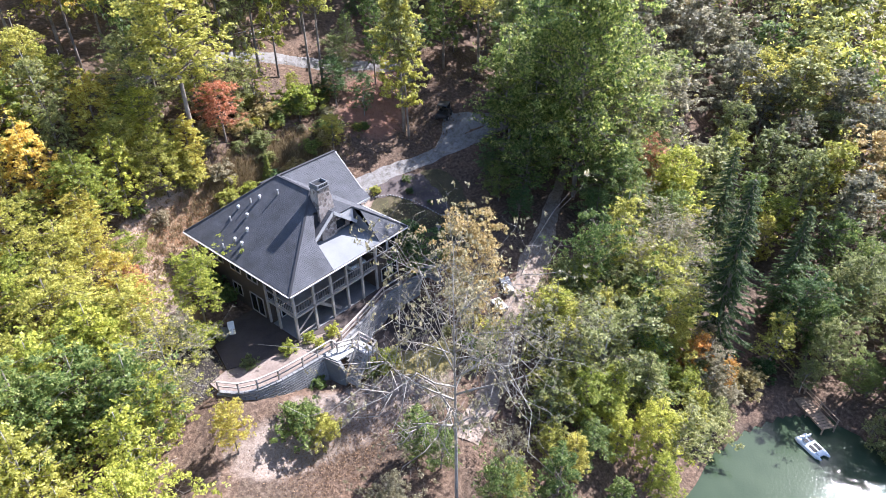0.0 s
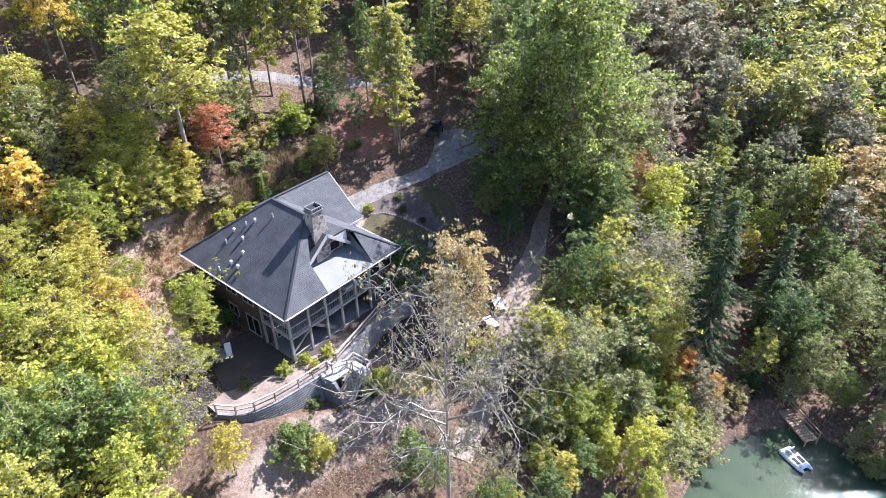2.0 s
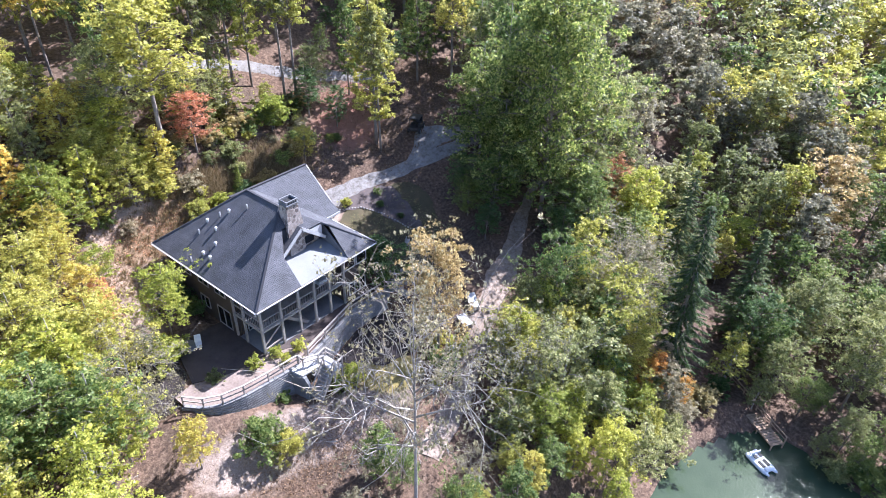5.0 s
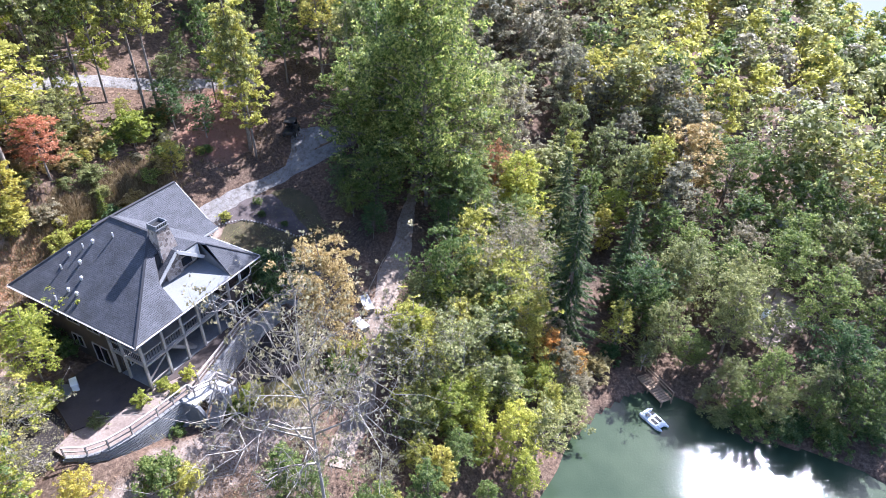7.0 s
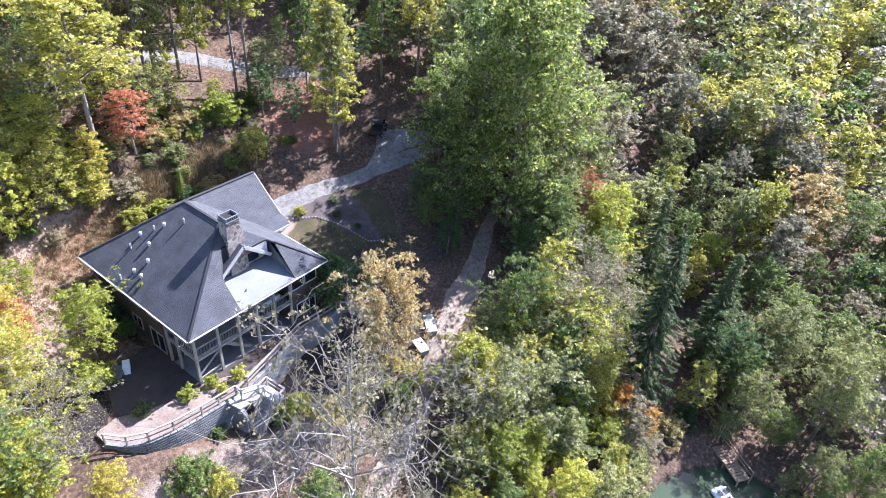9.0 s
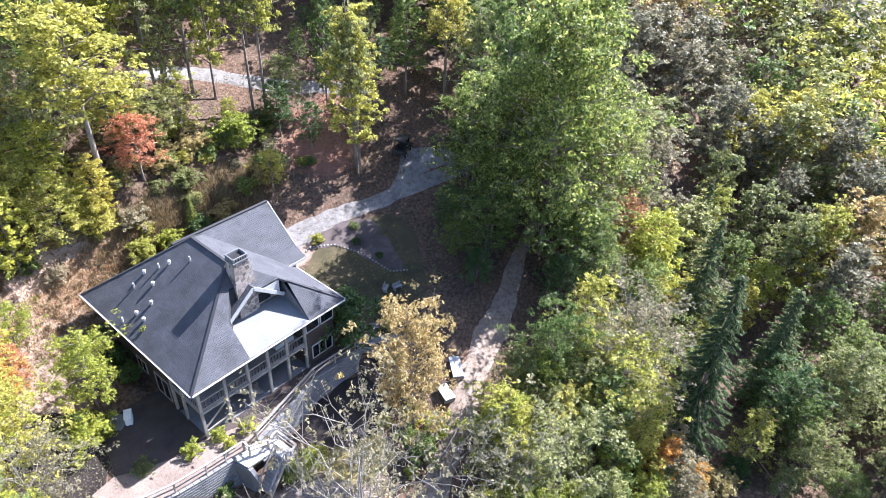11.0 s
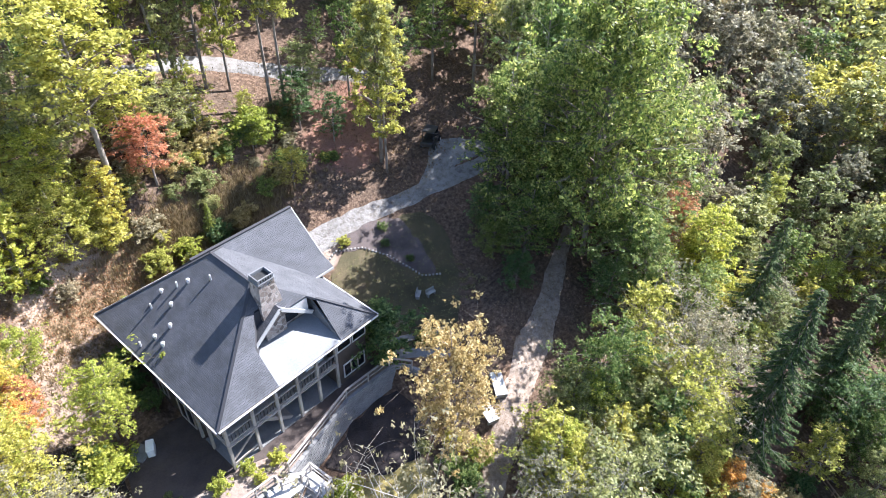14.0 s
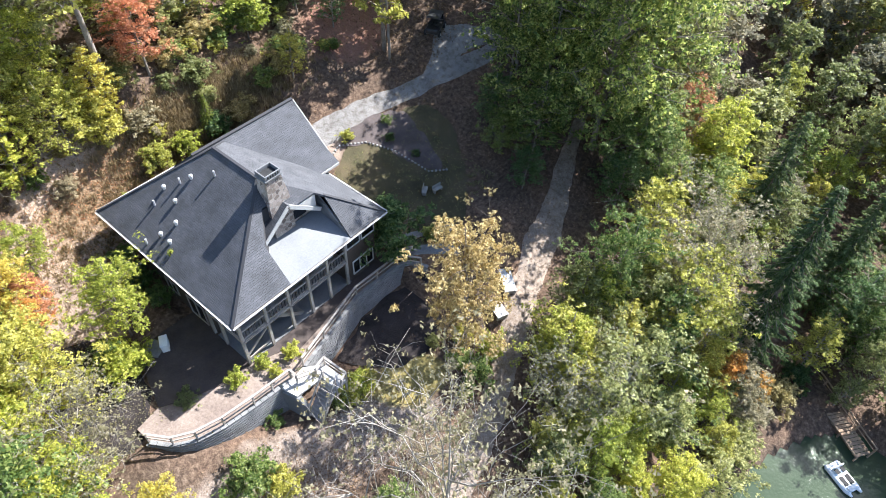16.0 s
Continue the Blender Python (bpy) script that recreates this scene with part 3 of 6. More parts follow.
patch("lawn", [(14.6, 1.6), (17, -1.5), (21, -2.2), (25, 0.5), (28.5, 5), (29, 9), (24, 10.4), (19.2, 10.8), (15.6, 8.0), (14.4, 5)], M["grass"], "patchy dry lawn in tree shade", "lawn")
patch("planting_bed", [(18.8, 11.3), (21.4, 9.9), (22.8, 7.6), (23.5, 4.4), (24.8, 3.0), (26.2, 7.2), (26.6, 10.6), (23, 11.6)], M["bed"], "mulched planting bed edged with stones", "flower bed", lift=0.1)
patch("mulch_bed", [(5.6, -2.4), (8.6, -1.4), (12.6, -1.2), (15.4, -2.4), (15.2, -4.6), (11.8, -7.2), (8.0, -6.4), (5.8, -3.6)], M["mulch"], "bed of dark mulch below the curved wall", "flower bed", lift=0.08)
patch("mulch_slope", [(-5.6, 2.6), (-4.6, 6.2), (-5.5, 9.5), (-8.6, 10.5), (-10.4, 6.0), (-9.2, 1.6), (-7.2, 1.4)], M["mulch"], "dark mulch with fallen leaves beside the patio", "flower bed", lift=0.08)


# ---- the house ----
EAVE, HX, HY = 5.5, 13.9, 15.5
RIDGE_Z, RIDGE_A, RIDGE_B, MID = 10.6, 4.7, 9.3, 6.95
FRONT = (RIDGE_Z - EAVE) / RIDGE_A
SIDE = (RIDGE_Z - EAVE) / MID
house = thing("house", "two-storey brown lodge with dark grey shingle roof and porches", "house")
stone, siding, trim, timber, shingle = M["stone"], M["siding"], M["trim"], M["timber"], M["shingle"]
S, E_, W_, N_ = (0, 0, EAVE), (HX, 0, EAVE), (0, HY, EAVE), (HX, HY, EAVE)
RA, RB = (MID, RIDGE_A, RIDGE_Z), (MID, RIDGE_B, RIDGE_Z)
PX0, PX1, PY = 4.75, 10.3, 3.45        # the low porch roof between the front wings


def front_z(y):
    return EAVE + FRONT * y


hip_y0 = PX0 * RIDGE_A / MID
roof_slab([S, RA, RB, W_], shingle, "roof_slope", house, along=(0, 1, 0))
roof_slab([W_, RB, N_], shingle, "roof_slope", house, along=(1, 0, 0))
cut = (HX - PX1) * SIDE
hip_cut = (HX - PX1) * RIDGE_A / MID
HIP_X, PB = PY * MID / RIDGE_A, 2.75
hip_b = HX - PB * MID / RIDGE_A
roof_slab([E_, N_, RB, RA], shingle, "roof_slope", house, along=(0, 1, 0))
roof_slab([S, (PX0, 0, EAVE), (PX0, 2.0, front_z(2.0)), (6.0, PY, front_z(PY)), (HIP_X, PY, front_z(PY))], shingle, "roof_slope", house, along=(1, 0, 0))
roof_slab([(PX1, 0, EAVE), E_, (PX1, hip_cut, EAVE + cut)], shingle, "roof_slope", house, along=(1, 0, 0))
roof_slab([(HIP_X, PY, front_z(PY)), (7.6, PY, front_z(PY)), RA], shingle, "roof_slope", house, along=(1, 0, 0))
roof_slab([(7.6, PY, front_z(PY)), (7.6, PB, front_z(PB)), (hip_b, PB, front_z(PB)), RA], shingle, "roof_slope", house, along=(1, 0, 0))
# boards closing the drop from the main roof to the porch gable
bm = bmesh.new()
add_prism(bm, [(7.7, PB + 0.03), (hip_b, PB + 0.03), (hip_b, PB + 0.12), (7.7, PB + 0.12)], [8.7, 7.0, 7.0, 8.7], front_z(PB) - 0.16)
part("fascia", bm, trim, house)
bm = bmesh.new()
add_prism(bm, [(PX0 - 0.02, 2.06), (6.0, PY + 0.06), (5.9, PY + 0.14), (PX0 - 0.1, 2.14)], 6.0, [front_z(2.0) - 0.16, front_z(PY) - 0.16, front_z(PY) - 0.16, front_z(2.0) - 0.16])
part("cheek_wall", bm, shingle, house)
roof_slab([(PX0, 0, EAVE), (PX1, 0, EAVE), (PX1, PY, 6.28), (PX0, PY, 6.28)], M["membrane"], "porch_roof", house, 0.16, (1, 0, 0), "pale low-slope porch roof")
# cheeks where the wings end over the low roof
bm = bmesh.new()
add_prism(bm, [(PX0 - 0.12, 0.1), (PX0 - 0.005, 0.1), (PX0 - 0.005, 2.0), (PX0 - 0.12, 2.0)], [5.3, 5.3, 5.8, 5.8], [front_z(0.1) - 0.2, front_z(0.1) - 0.2, front_z(2.0) - 0.2, front_z(2.0) - 0.2])
part("cheek_wall", bm, M["shingle"], house)
bm = bmesh.new()
add_prism(bm, [(PX1 + 0.005, 0.1), (PX1 + 0.12, 0.1), (PX1 + 0.12, PY), (PX1 + 0.005, PY)], [5.3, 5.3, 6.2, 6.2], [EAVE + 0.05, EAVE + 0.05, EAVE + cut - 0.22, EAVE + cut - 0.22])
part("cheek_wall", bm, M["concrete"], house)
# the ridge and hip caps
for a, b in ((RA, RB), (RA, S), (RA, E_), (RB, W_), (RB, N_)):
    va, vb = Vector(a), Vector(b)
    if b == E_:
        va = Vector((PX1 + 0.05, hip_cut, EAVE + cut))
    bm = bmesh.new()
    add_beam(bm, va + Vector((0, 0, 0.01)), vb + Vector((0, 0, 0.01)), 0.2, 0.03)
    part("ridge_cap", bm, M["shingle"], house)
# fascia boards and gutters along the eaves
for a, b in ((S, E_), (S, W_), (E_, N_), (W_, N_)):
    d = (Vector(b) - Vector(a)).normalized()
    out = Vector((d.y, -d.x, 0))
    c = Vector((MID, HY / 2, EAVE))
    if (Vector(a) + out - c).length < (Vector(a) - out - c).length:
        out = -out
    part("fascia", beam(Vector(a) + out * 0.02 - Vector((0, 0, 0.12)), Vector(b) + out * 0.02 - Vector((0, 0, 0.13)), 0.05, 0.16), timber, house)
    part("gutter", beam(Vector(a) + out * 0.11 - Vector((0, 0, 0.07)), Vector(b) + out * 0.11 - Vector((0, 0, 0.07)), 0.08, 0.07), trim, house)
# soffit
bm = bmesh.new()
for x0, x1, y0, y1 in ((0.05, HX - 0.05, 0.05, 0.75), (0.05, 0.75, 0.752, HY - 0.05), (HX - 0.75, HX - 0.05, 0.752, HY - 0.05)):
    add_box(bm, ((x0 + x1) / 2, (y0 + y1) / 2, EAVE - 0.24), (x1 - x0, y1 - y0, 0.03))
part("soffit", bm, M["soffit"], house)

# the stone gable over the porch and its roof
GX0, GAP_X, GX1, GTOP, GY = 5.0, 7.5, 10.0, 9.0, PY
GK = 0.8
bm = bmesh.new()
add_prism(bm, [(GX0 + 0.2, GY), (GX1 - 0.1, GY), (GX1 - 0.1, GY + 0.3), (GX0 + 0.2, GY + 0.3)], 5.9, 6.35)
v = [bm.verts.new(p) for p in ((GX0 + 0.2, GY, 6.2), (GX1 - 0.1, GY, 6.2), (GX1 - 0.1, GY, GTOP - GK * (GX1 - 0.1 - GAP_X) - 0.15), (GAP_X, GY, GTOP - 0.15), (GX0 + 0.2, GY, GTOP - GK * (GAP_X - GX0 - 0.2) - 0.15))]
w = [bm.verts.new(p.co + Vector((0, 0.3, 0))) for p in v]
bm.faces.new(v)
bm.faces.new(w[::-1])
for i in range(5):
    bm.faces.new((v[i], w[i], w[(i + 1) % 5], v[(i + 1) % 5]))
bmesh.ops.recalc_face_normals(bm, faces=bm.faces[:])
part("gable_wall", bm, stone, house, "stone gable wall")
part("gable_window", box((8.6, GY - 0.02, 6.95), (1.5, 0.05, 0.8)), M["glass"], house, "dark gable window")
back = 4.6
bm = bmesh.new()
add_prism(bm, [(5.6, GY + 0.02), (7.7, GY + 0.02), (7.7, GY + 0.2), (5.6, GY + 0.2)], 5.9, front_z(PY) - 0.17)
part("upper_wall", bm, shingle, house)
roof_slab([(PX0 + 0.02, GY - 0.75, GTOP - GK * (GAP_X - PX0 - 0.02)), (GAP_X, GY - 0.75, GTOP), (GAP_X, back, GTOP), (PX0 + 0.02, back, GTOP - GK * (GAP_X - PX0 - 0.02))], shingle, "gable_roof", house, 0.12, (0, 1, 0))
roof_slab([(PX1 - 0.02, GY - 0.75, GTOP - GK * (PX1 - 0.02 - GAP_X)), (GAP_X, GY - 0.75, GTOP), (GAP_X, back, GTOP), (PX1 - 0.02, back, GTOP - GK * (PX1 - 0.02 - GAP_X))], shingle, "gable_roof", house, 0.12, (0, 1, 0))
for x, z in ((GX0 - 0.1, GTOP - GK * (GAP_X - GX0 + 0.1)), (GX1 + 0.1, GTOP - GK * (GX1 + 0.1 - GAP_X))):
    part("bargeboard", beam((x, GY - 0.79, z - 0.12), (GAP_X, GY - 0.79, GTOP - 0.12), 0.07, 0.30), trim, house, "white bargeboard")
    part("rake_trim", beam((x, GY - 0.60, z - 0.16), (GAP_X, GY - 0.60, GTOP - 0.16), 0.3, 0.03), trim, house)

# chimney
chim = new("chimney")
chim.parent = house
chim["label"] = "stone chimney with dark cap"
bm = bmesh.new()
low = [(6.45, 3.2), (8.15, 3.2), (8.15, 4.3), (6.45, 4.3)]
add_prism(bm, low, 6.2, 9.2)
a = [bm.verts.new((x, y, 9.2)) for x, y in low]
b = [bm.verts.new((x, y, 11.25)) for x, y in ((6.6, 3.25), (7.8, 3.25), (7.8, 4.2), (6.6, 4.2))]
for k in range(4):
    bm.faces.new((a[k], a[(k + 1) % 4], b[(k + 1) % 4], b[k]))
bm.faces.new(b)
bmesh.ops.recalc_face_normals(bm, faces=bm.faces[:])
part("shaft", bm, stone, chim)
part("collar", box((7.2, 3.72, 11.30), (1.36, 1.1, 0.12), 0, 0.02), M["concrete"], chim)
for x, y, sx, sy in ((7.2, 3.25, 1.24, 0.09), (7.2, 4.19, 1.24, 0.09), (6.62, 3.72, 0.09, 0.84), (7.78, 3.72, 0.09, 0.84)):
    part("cap_wall", box((x, y, 11.53), (sx, sy, 0.34), 0, 0.015), M["concrete"], chim)
part("flue", box((7.2, 3.72, 11.40), (1.05, 0.75, 0.09)), M["rubber"], chim)
for k in range(5):
    part("cap_slot", box((6.8 + k * 0.2, 3.2, 11.53), (0.09, 0.03, 0.2)), M["rubber"], chim)

# garage wing
gar = new("garage_wing")
gar.parent = house
GRY, GRZ, GX_A, GX_B, GE, GEZ = 10.8, 9.65, 6.0, 15.05, 7.3, 6.6
roof_slab([(GX_A, GE, GEZ), (GX_B, GE, GEZ), (GX_B, GRY, GRZ), (GX_A, GRY, GRZ)], shingle, "roof_slope", gar, along=(1, 0, 0))
roof_slab([(GX_A, 2 * GRY - GE, GEZ), (GX_B, 2 * GRY - GE, GEZ), (GX_B, GRY, GRZ), (GX_A, GRY, GRZ)], shingle, "roof_slope", gar, along=(1, 0, 0))
roof_slab([(12.3, 6.1, 6.0), (GX_B + 0.02, 6.1, 6.0), (GX_B + 0.02, GE + 0.1, 6.66), (12.3, GE + 0.1, 6.66)], shingle, "roof_slope", gar, along=(1, 0, 0))
part("ridge_cap", beam((GX_A, GRY, GRZ + 0.01), (GX_B, GRY, GRZ + 0.01), 0.26, 0.07), shingle, gar)
for y in (GE, 2 * GRY - GE):
    part("bargeboard", beam((GX_B + 0.03, y, GEZ - 0.14), (GX_B + 0.03, GRY, GRZ - 0.14), 0.05, 0.24), trim, gar)
part("fascia", beam((12.4, 6.08, 5.88), (GX_B, 6.08, 5.88), 0.05, 0.2), trim, gar)
bm = bmesh.new()
add_prism(bm, [(9.0, 7.0), (14.6, 7.0), (14.6, 14.0), (9.0, 14.0)], 1.0, 6.35)
part("wall", bm, siding, gar)
bm = bmesh.new()
v = [bm.verts.new(p) for p in ((14.6, 7.2, 6.3), (14.6, 14.0, 6.3), (14.6, GRY, GRZ - 0.35))]
w = [bm.verts.new(p.co - Vector((0.2, 0, 0))) for p in v]
bm.faces.new(v)
bm.faces.new(w[::-1])
for i in range(3):
    bm.faces.new((v[i], w[i], w[(i + 1) % 3], v[(i + 1) % 3]))
bmesh.ops.recalc_face_normals(bm, faces=bm.faces[:])
part("gable_end", bm, siding, gar)
part("garage_door", box((14.63, 10.8, 4.3), (0.08, 4.6, 2.6), 0, 0.02), trim, gar, "white garage door")

# walls of the main body; the porch is open at the front and round the corner
UP = 2.75
wall_specs = [
    ("wall", (0.75, 4.4), (0.98, 14.9), -0.6, 5.3),       # side wall to the patio
    ("wall", (0.98, 14.67), (13.1, 14.9), 0.5, 5.3),      # back wall
    ("wall", (12.9, 0.9), (13.15, 7.2), -0.6, 5.3),       # side wall to the lawn
    ("wall", (0.98, 4.2), (10.2, 4.4), -0.3, 5.5),        # wall behind the porch
    ("wall", (10.2, 0.68), (10.4, 4.4), -0.5, 5.3),       # side of the enclosed bay
    ("wall", (10.4, 0.68), (13.15, 0.9), -0.5, 5.3),      # front of the enclosed bay
]
for name, (x0, y0), (x1, y1), z0, z1 in wall_specs:
    bm = bmesh.new()
    add_prism(bm, [(x0, y0), (x1, y0), (x1, y1), (x0, y1)], z0, z1)
    part(name, bm, siding, house)
part("floor_slab", box((5.5, 2.4, -0.16), (9.8, 3.6, 0.5)), M["concrete"], house, "pale concrete porch floor")
part("deck_floor", box((5.35, 2.3, UP - 0.08), (9.6, 3.7, 0.1)), timber, house)
part("deck_joist", beam((0.55, 0.62, UP - 0.2), (10.2, 0.62, UP - 0.2), 0.08, 0.24), timber, house)
part("deck_joist", beam((0.62, 0.55, UP - 0.2), (0.62, 4.4, UP - 0.2), 0.08, 0.24), timber, house)


def window(x, y, z, w, h, facing, panes, name="window"):
    """A framed window standing proud of a wall; facing is the axis it looks along."""
    o = new(name)
    o.parent = house
    o.location = (x, y, z)
    o.rotation_euler = (0, 0, radians({"-y": 0, "-x": -90, "+x": 90}[facing]))
    for k in range(panes):
        part("pane", box(((k + 0.5) * w / panes - w / 2, -0.035, 0), (w / panes - 0.08, 0.03, h - 0.1)), M["glass"], o)
    # Frames facing -x take darker timber to stand in for that wall's shade.
    wood = timber if facing == "-x" else trim
    for k in range(panes + 1):
        part("mullion", box((k * w / panes - w / 2, -0.06, 0), (0.08, 0.08, h)), wood, o)
    for s in (-1, 1):
        part("frame", box((0, -0.06, s * h / 2), (w + 0.08, 0.08, 0.09)), wood, o)
    return o


window(11.8, 0.68, 1.25, 2.1, 1.35, "-y", 3)
for x in (10.95, 12.45):
    window(x, 0.68, 4.35, 1.3, 1.3, "-y", 1)
for x in (2.4, 5.2, 8.0):
    window(x, 4.2, 4.1, 1.7, 1.9, "-y", 2)
    window(x, 4.2, 1.15, 1.7, 1.9, "-y", 2)
window(0.75, 6.3, 1.1, 1.9, 2.0, "-x", 2, "glass_door")
window(0.75, 9.2, 1.5, 1.3, 1.2, "-x", 2)
for y in (6.4, 8.9, 11.6):
    window(0.75, y, 4.2, 1.5, 1.2, "-x", 2)
window(13.15, 3.4, 4.1, 1.5, 1.3, "+x", 2)

# porch posts, rails, stair
POSTS = (0.62, 2.72, 4.68, 6.5, 8.3, 10.1)
for x in POSTS:
    part("post", beam((x, 0.62, -0.1), (x, 0.62, 5.28), 0.2, 0.2), timber, house)
part("post", beam((0.62, 3.1, -0.1), (0.62, 3.1, 5.28), 0.18, 0.18), timber, house)
part("post", beam((0.62, 4.5, -0.1), (0.62, 4.5, 5.28), 0.18, 0.18), timber, house)
part("porch_beam", beam((0.55, 0.62, 5.18), (10.2, 0.62, 5.18), 0.16, 0.26), timber, house)
part("porch_beam", beam((0.62, 0.55, 5.18), (0.62, 4.6, 5.18), 0.16, 0.26), timber, house)
spans = [((a + 0.1, 0.62), (b - 0.1, 0.62)) for a, b in zip(POSTS, POSTS[1:])] + [((0.62, 0.72), (0.62, 3.0)), ((0.62, 3.2), (0.62, 4.4))]
baluster = None
for (ax, ay), (bx, by) in spans:
    part("handrail", beam((ax, ay, UP + 0.98), (bx, by, UP + 0.98), 0.11, 0.08), timber, house)
    part("bottom_rail", beam((ax, ay, UP + 0.16), (bx, by, UP + 0.16), 0.06, 0.07), timber, house)
    n = int(math.hypot(bx - ax, by - ay) / 0.24)
    for k in range(1, n):
        m = pose(ax + (bx - ax) * k / n, ay + (by - ay) * k / n, UP + 0.57)
        if baluster is None:
            baluster = part("baluster", box((0, 0, 0), (0.04, 0.04, 0.78)), M["dark_metal"], house)
            baluster.matrix_basis = m
        else:
            shared("baluster", baluster, house, m)
for x0, x1, z0, z1 in ((2.9, 5.9, UP, 0.1),):
    for y in (1.1, 2.1):
        part("stringer", beam((x0, y, z0 - 0.05), (x1, y, z1), 0.07, 0.3), timber, house)
    for k in range(14):
        f = (k + 0.5) / 14
        part("tread", box((x0 + (x1 - x0) * f, 1.6, z0 + (z1 - z0) * f + 0.1), (0.27, 1.0, 0.05)), timber, house)
# exposed braces at the corner bay
part("brace", beam((0.7, 0.64, 1.0), (2.6, 0.64, 2.3), 0.09, 0.14), timber, house)
part("brace", beam((0.7, 0.64, 0.55), (2.6, 0.64, 0.75), 0.09, 0.14), timber, house)

# roof vents
for k, (x, y) in enumerate(((3.49, 11.05), (4.86, 9.46), (3.27, 9.48), (2.36, 8.4), (1.35, 9.0), (1.34, 7.97))):
    o = new("roof_vent")
    o.parent = house
    o.location, o.scale = (x, y, EAVE + SIDE * x), (0.8, 0.8, 0.72)
    bm = bmesh.new()
    add_tube(bm, [(0, 0, -0.1), (0, 0, 0.22)], [0.13, 0.13], 10)
    part("neck", bm, M["zinc"], o)
    bm = bmesh.new()
    add_tube(bm, [(0, 0, 0.22), (0, 0, 0.30), (0, 0, 0.42), (0, 0, 0.5)], [0.14, 0.19, 0.17, 0.08], 12)
    part("hood", bm, M["zinc"], o)
for x, y in ((5.73, 7.81), (4.29, 10.1), (2.44, 10.99), (0.5, 9.7)):
    bm = bmesh.new()
    add_tube(bm, [(x, y, EAVE + SIDE * x - 0.1), (x, y, EAVE + SIDE * x + 0.45)], [0.07, 0.07], 8)
    part("vent_pipe", bm, M["zinc"], house)


# ---- trees ----
def leaf_cloud(rng, centres, radii, per, size, flat=0.6, droop=0.0):
    """Small bent leaf sprays scattered through clumps; returns vertices and faces."""
    sprays = max(1, round(per / 5))
    m = len(centres) * sprays
    c = np.repeat(np.asarray(centres, float), sprays, 0)
    r = np.repeat(np.asarray(radii, float), sprays)
    d = rng.normal(size=(m, 3))
    d /= np.linalg.norm(d, axis=1, keepdims=True)
    d[:, 2] = np.where(rng.uniform(size=m) < 0.72, np.abs(d[:, 2]), d[:, 2])
    rad = rng.uniform(0.15, 1.0, m) ** 0.45
    p = c + d * (r * rad)[:, None] * np.array([1, 1, flat])
    p[:, 2] -= droop * r * rad
    up = d * 0.6 + np.array([0, 0, 0.7]) + rng.normal(size=(m, 3)) * 0.5
    # every spray holds a few leaves that lie much the same way
    k = 5 if per >= 5 else per
    n = m * k
    p = np.repeat(p, k, 0) + rng.normal(size=(n, 3)) * size * np.array([0.85, 0.85, 0.45])
    up = np.repeat(up, k, 0) + rng.normal(size=(n, 3)) * 0.28
    up /= np.linalg.norm(up, axis=1, keepdims=True)
    a = np.cross(up, rng.normal(size=(n, 3)))
    a /= np.linalg.norm(a, axis=1, keepdims=True)
    b = np.cross(up, a)
    s = size * rng.uniform(0.55, 1.4, n)[:, None]
    v = np.stack([p - a * s, p + a * s * 0.75 - b * s * 0.62, p + a * s * 0.55 + b * s * 0.72], 1).reshape(-1, 3)
    f = np.arange(3 * n).reshape(-1, 3)
    return v, f


def needle_sprays(rng, limbs, per, size):
    """Narrow drooping sprays set along both sides of the limbs; returns vertices and faces."""
    a, b = (np.array([tuple(limb[k]) for limb in limbs]) for k in (0, 1))
    a, b = np.repeat(a, per, 0), np.repeat(b, per, 0)
    n = len(a)
    q = rng.uniform(0.12, 1.0, n)[:, None] ** 0.8
    along = b - a
    reach = np.linalg.norm(along, axis=1, keepdims=True)
    along /= reach
    side = np.cross(along, np.array([0, 0, 1.0]))
    side /= np.linalg.norm(side, axis=1, keepdims=True)
    p = a + (b - a) * q
    out = along * rng.uniform(0.3, 1.0, (n, 1)) + side * rng.choice([-1.0, 1.0], (n, 1)) * rng.uniform(0.2, 1.1, (n, 1)) + np.array([0, 0, -0.34])
    out += rng.normal(size=(n, 3)) * 0.2
    out /= np.linalg.norm(out, axis=1, keepdims=True)
    s = size * rng.uniform(0.5, 1.3, (n, 1)) * (1.25 - 0.55 * q) * np.minimum(1.0, 0.45 + 0.3 * reach)
    w = np.cross(out, np.array([0, 0, 1.0]) + rng.normal(size=(n, 3)) * 0.45)
    w /= np.linalg.norm(w, axis=1, keepdims=True)
    v = np.stack([p - w * s * 0.17, p + w * s * 0.17, p + out * s], 1).reshape(-1, 3)
    return v, np.arange(3 * n).reshape(-1, 3)


